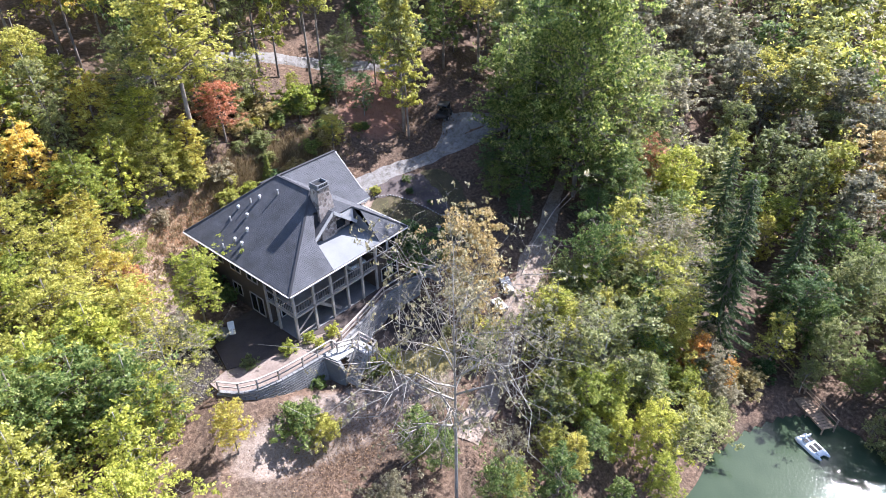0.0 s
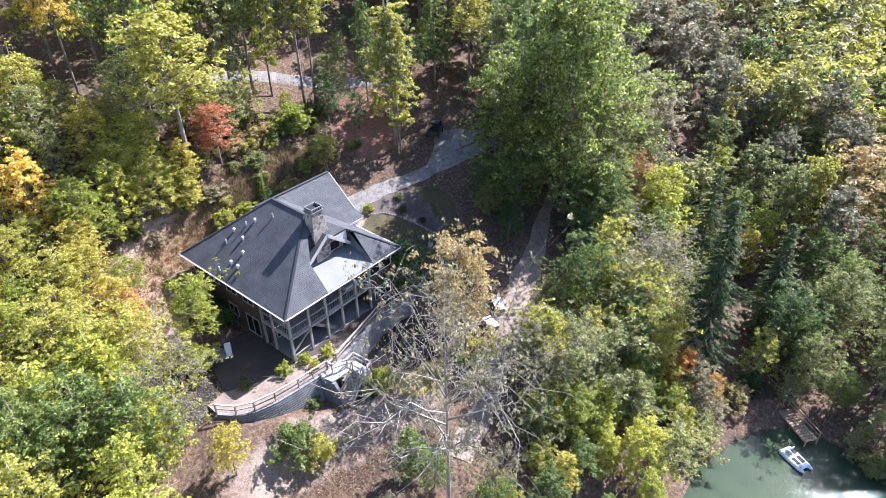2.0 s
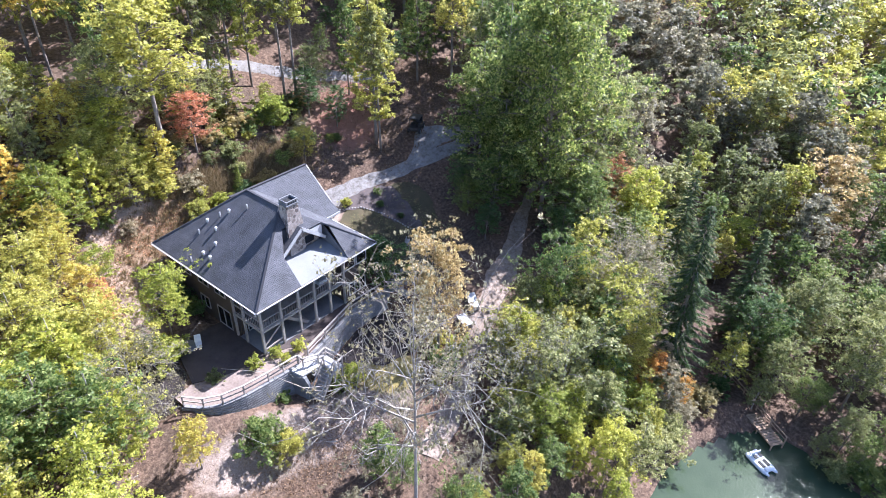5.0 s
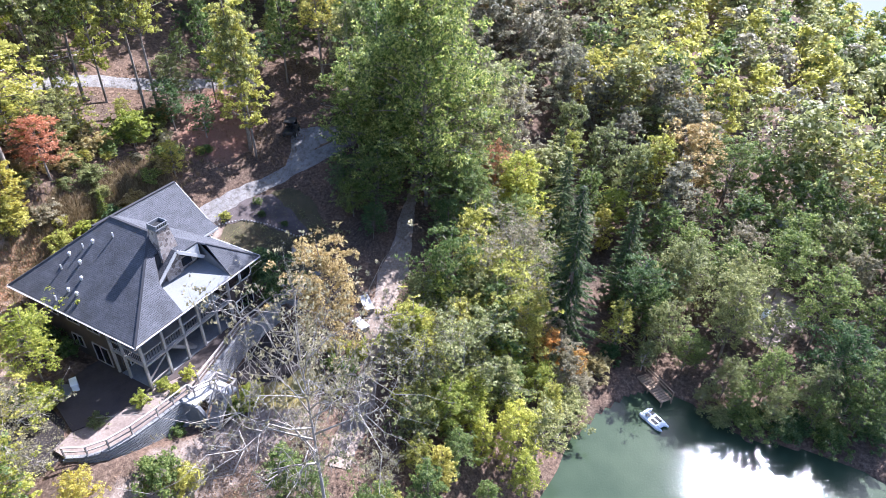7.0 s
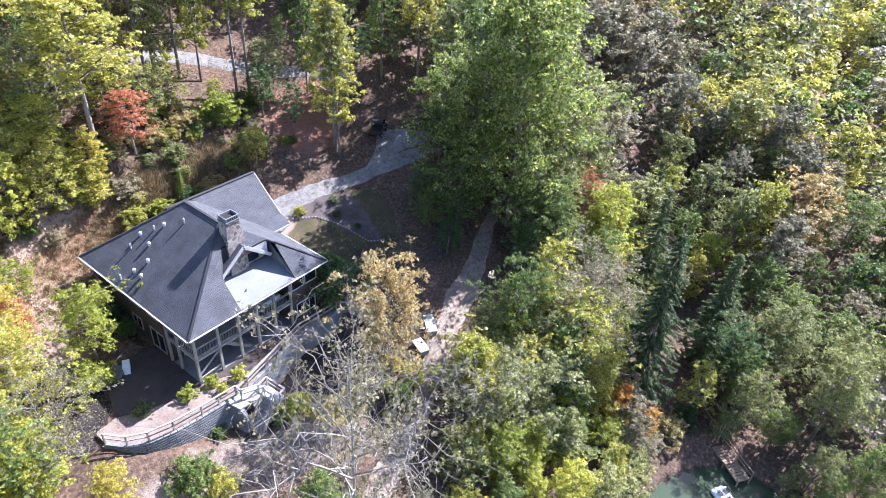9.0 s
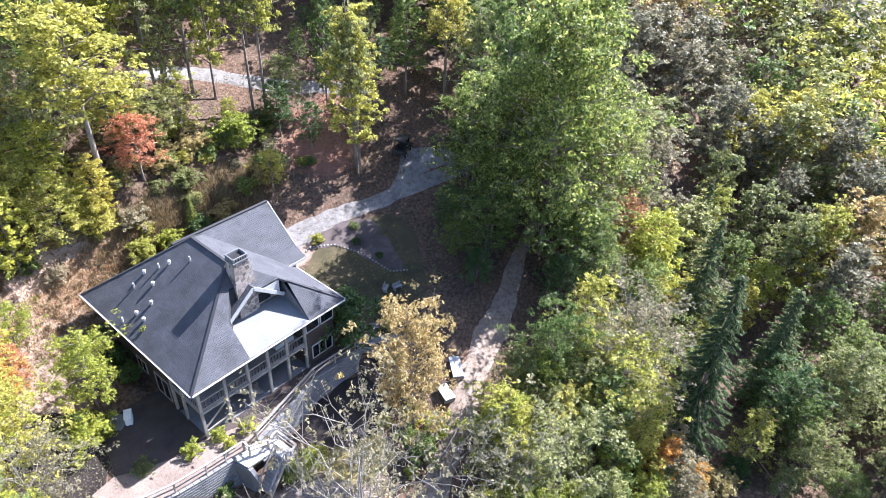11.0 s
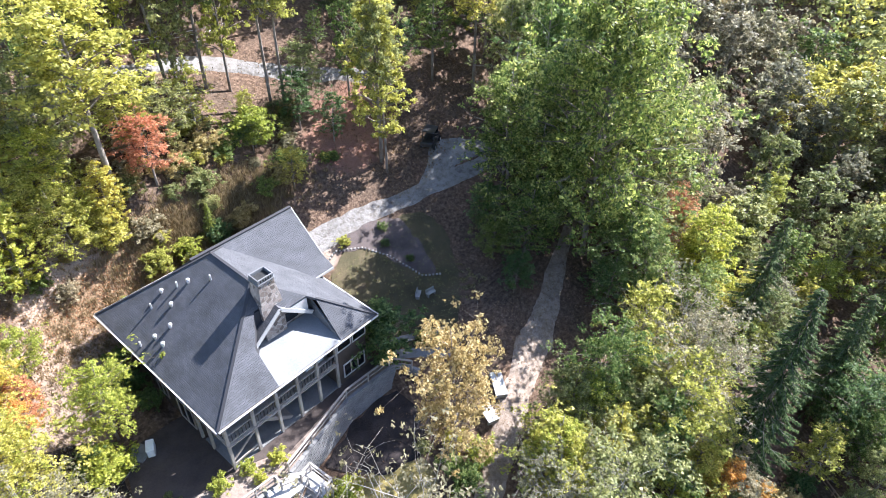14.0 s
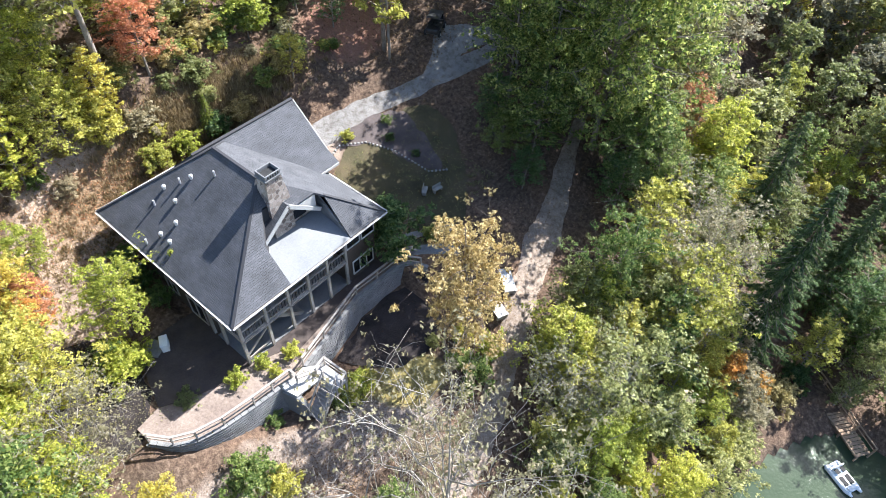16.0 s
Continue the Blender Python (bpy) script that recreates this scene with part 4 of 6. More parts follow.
def make_tree(name, label, rng, tall, spread, base, kind, leaves, per, size, material, bark, category="tree", group="", lean=0.0):
    """A tree of its own: tapered trunk with limbs, and a crown of leaf clumps on the limbs."""
    root = thing(name, label, category, group)
    bm = bmesh.new()
    steps = 7
    bend = rng.normal(size=2) * 0.02 * tall + np.array([lean * tall, 0])
    axis = [Vector((bend[0] * (k / steps) ** 1.5, bend[1] * (k / steps) ** 1.5, tall * 0.94 * k / steps)) for k in range(steps + 1)]
    axis[0].z = -0.5
    girth = (0.011 if kind != "bare" else 0.009) * tall + 0.03
    add_tube(bm, axis, [girth * (1 - 0.85 * k / steps) for k in range(steps + 1)], 7)
    cent, radii, limbs = [], [], []
    p1, p2 = rng.uniform(0, 6.28, 2)

    def spine(z):
        f = max(0.0, min(0.999, z / (tall * 0.94))) * steps
        i = int(f)
        return axis[i].lerp(axis[i + 1], f - i)

    for k in range(leaves):
        f = (k + rng.uniform(0, 0.9)) / leaves
        z = tall * (base + (0.97 - base) * f)
        if kind == "cone":
            reach = (spread * (1 - f) ** 0.8 + 0.2) * rng.uniform(0.72, 1.12)
        elif kind == "column":
            reach = spread * (0.55 + 0.45 * math.sin(math.pi * min(1, f * 1.05 + 0.1)))
        elif kind == "dome":
            reach = spread * math.sqrt(max(0.04, 1 - (1.35 * f - 0.42) ** 2)) * rng.uniform(0.5, 1.16)
        else:
            reach = spread * (0.75 + 0.4 * math.sin(3.0 * f)) * rng.uniform(0.5, 1.1)
        az = k * 2.399 + rng.uniform(-0.5, 0.5)
        if kind == "dome":
            reach *= 0.93 + 0.17 * math.sin(2 * az + 5 * f + p1) + 0.17 * math.sin(3 * az - 7 * f + p2)
        start = spine(z * (0.86 if kind != "cone" else 1.0))
        rise = {"cone": -0.3, "column": 0.35, "dome": 0.32, "bare": 0.16 + 0.5 * f}[kind] * reach
        end = start + Vector((math.cos(az) * reach, math.sin(az) * reach, rise))
        mid = start.lerp(end, 0.5) + Vector((0, 0, reach * (0.10 if kind != "cone" else 0.04)))
        lim = girth * {"cone": 0.2, "bare": 0.56}.get(kind, 0.42) * (1 - 0.6 * f)
        if kind == "bare":
            mid += Vector(rng.normal(size=3) * 0.09 * reach)
        add_tube(bm, [start, start.lerp(mid, 0.55) + Vector(rng.normal(size=3) * 0.03 * reach), mid, end], [lim, lim * 0.8, lim * 0.55, lim * 0.15], 3)
        if kind == "cone":
            limbs.append((start, end))
        elif kind == "bare":
            for q in range(9):
                w = rng.uniform(0.35, 1.0)
                s0 = start.lerp(mid, w * 2) if w < 0.5 else mid.lerp(end, w * 2 - 1)
                e0 = s0 + Vector(rng.normal(size=3) * 0.34 * reach) + Vector((math.cos(az), math.sin(az), 0.5)) * 0.28 * reach
                add_tube(bm, [s0, s0.lerp(e0, 0.35) + Vector(rng.normal(size=3) * 0.06 * reach), s0.lerp(e0, 0.7) + Vector(rng.normal(size=3) * 0.06 * reach), e0], [lim * 0.42, lim * 0.3, lim * 0.2, lim * 0.08], 3)
                for _ in range(4):
                    s1 = s0.lerp(e0, rng.uniform(0.3, 1.0))
                    e1 = s1 + Vector(rng.normal(size=3) * 0.15 * reach)
                    add_tube(bm, [s1, s1.lerp(e1, 0.5) + Vector(rng.normal(size=3) * 0.04 * reach), e1], [lim * 0.16, lim * 0.11, lim * 0.05], 3)
                    if rng.uniform() < 0.55:
                        cent.append(tuple(e1))
                        radii.append(0.14 * spread)
        else:
            # twigs off the limb, each ending in a tuft of its own
            for q in (0.5, 0.64, 0.76, 0.86, 0.94, 1.0):
                pt = start.lerp(mid, q * 2) if q < 0.5 else mid.lerp(end, q * 2 - 1)
                off = Vector(rng.normal(size=3)) * 0.17 * reach
                tip = pt + off
                add_tube(bm, [pt, tip], [lim * 0.22, lim * 0.08], 3)
                cent.append(tuple(tip))
                radii.append(rng.uniform(0.085, 0.175) * spread * (0.75 + 0.35 * q))
    top = axis[-1]
    if kind != "bare":
        cent.append((top.x, top.y, top.z))
        radii.append(0.28 * spread)
    part("trunk", bm, bark, root, smooth=True)
    v, f = needle_sprays(rng, limbs, per, size) if kind == "cone" else leaf_cloud(rng, cent, radii, per, size, 0.66)
    crown = from_arrays("crown", v.tolist(), f.tolist(), material, root)
    crown.material_slots[0].link = "OBJECT"
    crown.material_slots[0].material = material
    return root


rng = np.random.default_rng(5)
STOCK = {
    # builder arguments by kind; heights in metres
    "big_a": dict(tall=23, spread=7.2, base=0.14, kind="dome", leaves=130, per=75, size=0.14),
    "dome_a": dict(tall=14, spread=4.6, base=0.22, kind="dome", leaves=46, per=55, size=0.115),
    "dome_b": dict(tall=15, spread=4.2, base=0.28, kind="dome", leaves=42, per=55, size=0.115),
    "dome_c": dict(tall=13, spread=5.0, base=0.2, kind="dome", leaves=48, per=55, size=0.115),
    "mid_a": dict(tall=15, spread=4.6, base=0.2, kind="dome", leaves=34, per=30, size=0.18),
    "mid_b": dict(tall=16, spread=3.6, base=0.25, kind="dome", leaves=32, per=30, size=0.18),
    "mid_c": dict(tall=14, spread=3.8, base=0.15, kind="dome", leaves=34, per=30, size=0.18),
    "thin_a": dict(tall=14, spread=3.4, base=0.2, kind="dome", leaves=40, per=20, size=0.15),
    "thin_b": dict(tall=12, spread=3.2, base=0.15, kind="dome", leaves=38, per=20, size=0.15),
    "column_a": dict(tall=16, spread=2.3, base=0.18, kind="column", leaves=48, per=40, size=0.125),
    "column_b": dict(tall=13, spread=2.4, base=0.12, kind="column", leaves=42, per=40, size=0.125),
    "tall_a": dict(tall=20, spread=4.2, base=0.48, kind="dome", leaves=38, per=40, size=0.15),
    "tall_b": dict(tall=19, spread=3.6, base=0.55, kind="dome", leaves=36, per=40, size=0.15),
    "cone_a": dict(tall=17, spread=3.1, base=0.05, kind="cone", leaves=260, per=190, size=0.3),
    "cone_b": dict(tall=15, spread=3.0, base=0.05, kind="cone", leaves=230, per=190, size=0.3),
    "bare_a": dict(tall=14, spread=4.6, base=0.42, kind="bare", leaves=22, per=14, size=0.085),
    "bare_b": dict(tall=12, spread=3.6, base=0.22, kind="bare", leaves=18, per=22, size=0.1),
    "bare_c": dict(tall=11, spread=4.0, base=0.14, kind="bare", leaves=16, per=30, size=0.13),
    "bush_a": dict(tall=2.6, spread=1.5, base=0.08, kind="dome", leaves=30, per=34, size=0.075),
    "bush_b": dict(tall=1.5, spread=0.9, base=0.05, kind="dome", leaves=24, per=26, size=0.060),
}
NAMES = {"big": "maple_tree", "dome": "broadleaf_tree", "mid": "woodland_tree", "thin": "thinning_tree", "column": "poplar_tree", "tall": "forest_tree", "cone": "spruce_tree", "bare": "bare_tree", "bush": "shrub"}
WORDS = {"green": "green", "deep": "deep green", "olive": "olive", "pale": "dry pale", "lime": "bright lime", "yellow": "golden yellow", "gold": "yellow-green",
         "orange": "orange", "red": "rust red", "russet": "russet brown", "needle": "dark green", "fresh": "fresh green", "grey": "greyish"}
FORMS = {"mid": "{} woodland tree on the slope", "big": "large {} maple with a wide billowing crown", "dome": "{} broadleaf tree with a full uneven crown", "thin": "{} tree with thinning autumn leaves", "column": "tall narrow tree with {} leaves",
         "tall": "tall forest tree with bare trunk and {} crown", "cone": "{} spruce with drooping branches", "bare": "leafless grey tree with few {} leaves",
         "bush": "{} shrub with small leaves on the ground"}
built = {}
SEEDS = ["big_a", "dome_c", "dome_a", "dome_b", "column_a", "column_b", "tall_a", "thin_a", "bare_a", "cone_a", "cone_b", "thin_b"]
SEEDS += [k for k in STOCK if k not in SEEDS]


def plant(kind, x, y, tall, colour, wide=1.0, turn=None, sink=0.1, z=None):
    """Set one tree of the stock at a place, scaled to its height."""
    sort = kind.split("_")[0]
    s = tall / STOCK[kind]["tall"]
    turn = float(rng.uniform(0, 360)) if turn is None else turn
    zz = height(x, y) if z is None else z
    m = pose(x, y, zz - sink, 0, 0, turn) @ Matrix.Diagonal((s * wide, s * wide, s, 1))
    if kind not in built:
        bark = M["pale_bark"] if sort in ("bare", "thin") else M["bark"]
        t = make_tree(NAMES[sort], "", np.random.default_rng(SEEDS.index(kind) + 11), material=LEAF[colour], bark=bark, **STOCK[kind])
        t.matrix_basis = m
        built[kind] = t
    else:
        own = built[kind].scale
        t = copy_thing(built[kind], m @ Matrix.Diagonal((1 / own.x, 1 / own.y, 1 / own.z, 1)))
    for o in t.children:
        if o.name.startswith("crown"):
            o.material_slots[0].link = "OBJECT"
            o.material_slots[0].material = LEAF[colour]
    return tagged(t, FORMS[sort].format(WORDS[colour]).strip(), "shrub" if sort == "bush" else "tree", "shrubs round the house" if sort == "bush" else "trees of the wood")


# the trees that stand out, by place
# Includes trees added or raised to throw shade on drive, lawn and roof.
for row in (
    ("big_a", 35.4, -5.6, 29.0, "fresh", 0.78, 20), ("dome_a", 30.2, -2.4, 9.5, "fresh", 0.95), ("dome_b", 33.6, 3.0, 16, "fresh", 0.8), ("thin_a", 42.5, 5.0, 18, "green", 0.7), ("dome_c", 29.0, 0.2, 5.5, "fresh", 1.0), ("dome_a", 27.2, -3.6, 5.0, "deep", 1.1), ("dome_b", 30.4, 2.2, 7.0, "deep", 1.0), ("bare_b", 28.2, -19.6, 12.0, "pale", 0.95), ("dome_a", 34.2, -34.4, 9.0, "olive", 0.85), ("dome_b", 36.8, -32.8, 9.5, "green", 0.8), ("thin_b", 32.4, -33.6, 5.0, "olive", 1.0), ("dome_a", 35.0, -11.8, 10.5, "green", 1.0), ("dome_b", 31.4, -10.6, 7.5, "deep", 1.1), ("dome_c", 33.4, -0.8, 13, "fresh", 1.0), ("dome_a", 34.6, -9.4, 11, "green", 1.1), ("dome_b", 37.5, -1.0, 19, "green", 0.9), ("column_a", 29.6, 15.0, 20, "gold", 0.95),
    ("dome_b", 10.0, 22.2, 7.6, "red", 1.15), ("column_b", 5.3, 21.4, 6.5, "yellow", 1.3), ("tall_a", 6.6, 22.3, 19.5, "gold", 1.2), ("dome_a", -3.5, 8.4, 8.4, "lime", 0.95),
    ("dome_a", 12.4, -9.2, 14.5, "russet", 0.74), ("bare_a", -1.2, -18.3, 22.5, "pale", 0.6, 40), ("dome_a", 0.8, -20.8, 6.0, "green", 1.0), ("dome_a", 22.4, -15.0, 12.5, "green", 0.75), ("cone_a", 30.6, -25.2, 21.5, "needle", 0.9), ("cone_a", 40.4, -20.2, 17, "needle", 0.9), ("dome_a", 44, 2.6, 17, "deep", 0.9), ("thin_a", 49, 6.4, 17, "green", 0.9), ("dome_c", 41, 0.6, 15, "deep", 0.9),
    ("cone_b", 41.5, -28.4, 15, "needle", 1.0), ("cone_b", 52, -16.0, 12, "needle", 0.85), ("cone_b", 11.5, 17.9, 4.2, "lime", 1.0), ("dome_b", 40.4, -14.8, 13.5, "lime", 0.95), ("dome_c", 42.6, -10.6, 9.5, "red", 0.9),
):
    plant(*row)
# Those at (37.0, 4.6), (43.4, 10.2) and (47.6, 7.4) are added to shade the drive.
for row in (
    ("dome_a", -12.4, 5.4, 9.5, "lime", 0.9), ("dome_b", -7.6, 11.2, 5.0, "orange", 0.9), ("dome_a", -12.4, 0.0, 8.5, "lime", 1.0), ("dome_a", -5.4, 20.4, 9.0, "lime", 1.0), ("dome_c", -12.0, 8.6, 8.0, "lime", 1.1), ("dome_b", -8.4, 15.5, 8.5, "yellow", 1.0), ("column_b", -6.8, 12.4, 5.0, "red", 1.2), ("dome_b", 2.4, 24.0, 9, "lime", 1.0), ("dome_c", -0.6, 23.2, 8, "gold", 1.0), ("dome_a", 3.4, 21.8, 5.0, "lime", 0.9), ("dome_a", 4.0, 26.0, 12, "olive", 1.0), ("thin_a", 37.0, 4.6, 15, "green", 1.0), ("dome_b", -9.0, -3.6, 6.0, "yellow", 0.9), ("bare_b", -10.0, 1.5, 9.0, "pale", 1.0),
    ("column_b", 25.4, -25.2, 7.5, "orange", 1.0), ("column_b", 28.0, -25.0, 7, "pale", 1.0), ("dome_c", 15.2, -15.6, 8.5, "lime", 0.9), ("bare_b", 30.9, -17.4, 10.5, "pale", 1.2), ("thin_a", 28.6, -15.0, 12, "gold", 0.9), ("dome_b", 47.6, 7.4, 20, "green", 0.8), ("thin_a", 43.4, 10.2, 15, "olive", 0.85),
    ("thin_a", 15.4, -15.6, 9, "gold", 1.2), ("thin_a", 23.3, -17.9, 9, "olive", 1.2), ("thin_b", 25.9, -26.4, 7, "pale", 1.2), ("dome_a", 18.2, -23.2, 6.5, "green", 1.2), ("dome_c", 22.4, -25.2, 5.5, "lime", 1.1), ("dome_a", 11.2, -18.6, 6, "gold", 1.2), ("thin_b", 23.2, -20.4, 11, "green", 1.0), ("dome_b", 35.8, -16.7, 11, "green", 1.0), ("dome_a", 19.6, -14.2, 8, "olive", 1.0), ("dome_b", 13.6, -22.4, 6, "lime", 1.2), ("dome_b", 9.8, -23.0, 5.5, "green", 1.2), ("thin_b", 20.4, -18.0, 8, "gold", 1.2),
    ("bare_c", 16.1, -20.3, 10, "olive", 1.1), ("bare_c", 24.5, -19.6, 11, "gold", 1.0), ("bare_b", 13.4, -17.6, 9.0, "grey", 1.0), ("dome_a", 7.2, -20.6, 4.5, "gold", 1.0), ("column_b", 0.0, -13.4, 6, "green", 1.2),
    ("dome_a", 39.0, -30.4, 10.5, "deep", 1.0), ("dome_c", 43.6, -34.4, 11, "olive", 1.0), ("tall_b", 16.5, 29.4, 19, "olive", 0.8), ("tall_b", 15.0, 31.0, 18, "gold", 0.7),
    ("tall_b", 25.0, 26.0, 21, "olive", 0.7), ("tall_b", 25.8, 24.8, 20, "gold", 0.7), ("tall_b", 29.2, 13.9, 19, "olive", 0.6), ("tall_a", 20.6, 30.0, 19, "green", 0.8),
    ("bush_a", 5.0, -5.3, 1.9, "lime", 1.0), ("bush_a", 3.5, -5.0, 1.7, "green", 1.0), ("bush_a", 13.4, -10.8, 2.0, "lime", 1.0), ("bush_a", 11.3, -11.1, 2.2, "green", 1.1), ("bush_a", 11.3, -7.0, 1.2, "olive", 0.9), ("bush_a", 9.7, -11.3, 0.9, "lime", 1.0),
    ("dome_a", -5.4, 15.4, 5.5, "lime", 1.0), ("dome_c", -7.4, 13.4, 6.0, "yellow", 0.9), ("dome_b", -9.6, 9.0, 6.5, "gold", 1.0),
):
    plant(*row)

# the open ground, kept free of trees for the camera's view: lines with a half width
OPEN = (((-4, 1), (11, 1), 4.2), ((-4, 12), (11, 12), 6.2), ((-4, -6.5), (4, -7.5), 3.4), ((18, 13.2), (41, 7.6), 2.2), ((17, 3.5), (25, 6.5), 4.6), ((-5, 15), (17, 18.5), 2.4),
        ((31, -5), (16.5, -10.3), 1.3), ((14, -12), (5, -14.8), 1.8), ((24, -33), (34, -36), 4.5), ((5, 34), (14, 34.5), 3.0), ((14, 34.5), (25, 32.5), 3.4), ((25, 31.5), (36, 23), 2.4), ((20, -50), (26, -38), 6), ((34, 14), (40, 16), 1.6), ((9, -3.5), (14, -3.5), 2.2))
# some of these keep the spruces clear on the side towards the camera
TAKEN = [(37, -2.4, 4.5), (31.8, 0.6, 4), (6.2, 22.4, 3), (33.4, -24.2, 4.2), (31.2, -26.4, 4.6), (28.8, -28.4, 4), (43.8, -26.8, 4.4), (41.2, -29.0, 4), (33.8, -6.8, 4.5), (25, -12.8, 4), (14.5, -9, 3), (-1.2, -18.3, 3), (38, -29.5, 3), (8.6, 22.2, 3)]


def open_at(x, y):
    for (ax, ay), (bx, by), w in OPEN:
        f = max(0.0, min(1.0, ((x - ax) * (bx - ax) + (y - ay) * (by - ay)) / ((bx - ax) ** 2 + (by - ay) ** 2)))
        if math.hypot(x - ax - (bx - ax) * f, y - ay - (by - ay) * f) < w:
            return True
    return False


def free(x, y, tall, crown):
    """Whether a tree may stand here: off the open ground, and not hiding it from the camera."""
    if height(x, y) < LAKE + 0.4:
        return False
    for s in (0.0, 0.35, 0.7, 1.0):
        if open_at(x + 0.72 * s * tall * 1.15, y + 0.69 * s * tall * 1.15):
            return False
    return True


def wood(n, xs, ys, kinds, colours, tall, gap_, wide=(0.85, 1.15), seed=1, check=True, where=None):
    """Trees strewn over a stretch of the plan, each at its own distance from the others."""
    r = np.random.default_rng(seed)
    done = tries = 0
    while done < n and tries < n * 40:
        tries += 1
        x, y, h = float(r.uniform(*xs)), float(r.uniform(*ys)), float(r.uniform(*tall))
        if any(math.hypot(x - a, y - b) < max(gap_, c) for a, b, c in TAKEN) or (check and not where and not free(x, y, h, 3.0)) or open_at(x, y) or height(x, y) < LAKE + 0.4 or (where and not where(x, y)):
            continue
        plant(kinds[int(r.integers(len(kinds)))], x, y, h, colours[int(r.integers(len(colours)))], float(r.uniform(*wide)))
        TAKEN.append((x, y, gap_))
        done += 1


# Plan line along the camera's sight past the house's left corner.
def left_in_view(x, y):
    return x < -27.0 + 0.396 * (y + 36.8)


wood(40, (-27, -5), (-16, 16), ("dome_a", "dome_b", "dome_c", "thin_a"), ("lime", "gold", "lime", "green", "gold", "green", "lime"), (8, 11.5), 2.6, seed=2, where=left_in_view)
wood(34, (-24, 0), (12, 34), ("dome_a", "dome_b", "column_b", "thin_a"), ("gold", "yellow", "lime", "gold", "olive", "yellow"), (7.5, 12), 2.8, seed=3, where=lambda x, y: x < -24.2 + 0.396 * (y + 36.8) and y > 12)
wood(26, (-8, 34), (29, 50), ("tall_a", "tall_b", "mid_b", "mid_a"), ("olive", "gold", "lime", "gold", "green", "yellow"), (16, 21), 4.2, (0.6, 0.85), seed=4, check=False)
wood(16, (-13, 3), (20.5, 29), ("dome_a", "dome_b", "dome_c"), ("yellow", "gold", "lime", "gold"), (6, 9), 2.8, seed=33, check=False)
wood(30, (-16, 16), (23, 42), ("dome_a", "thin_b", "dome_b", "thin_a", "column_b"), ("lime", "gold", "olive", "yellow", "gold", "green"), (4.5, 8.5), 2.6, seed=31, check=False)
wood(16, (16, 46), (17, 34), ("thin_b", "dome_b", "thin_a"), ("olive", "green", "gold", "deep"), (4, 8), 3.0, seed=32, check=False)
wood(6, (22, 34), (19, 27), ("tall_b", "column_a", "thin_a"), ("gold", "olive", "green"), (13, 18), 3.4, (0.6, 0.8), seed=5, check=False)
wood(6, (37, 50), (-7, 1.0), ("dome_a", "dome_b"), ("green", "green", "olive"), (13, 16), 3.6, seed=16, check=False)
wood(30, (38, 66), (12, 44), ("mid_a", "mid_b", "tall_a"), ("green", "green", "olive", "olive", "gold"), (14, 19), 3.8, seed=6, check=False)
wood(44, (48, 84), (-32, 12), ("mid_c", "mid_a", "mid_b", "mid_c"), ("olive", "grey", "green", "olive", "russet", "grey", "gold", "pale"), (11, 16), 3.5, seed=7, check=False)
wood(38, (4, 36), (-31, -14), ("thin_a", "dome_b", "bare_c", "thin_b", "column_b"), ("olive", "gold", "green", "gold", "lime", "olive", "lime"), (5.5, 9), 2.7, seed=8)
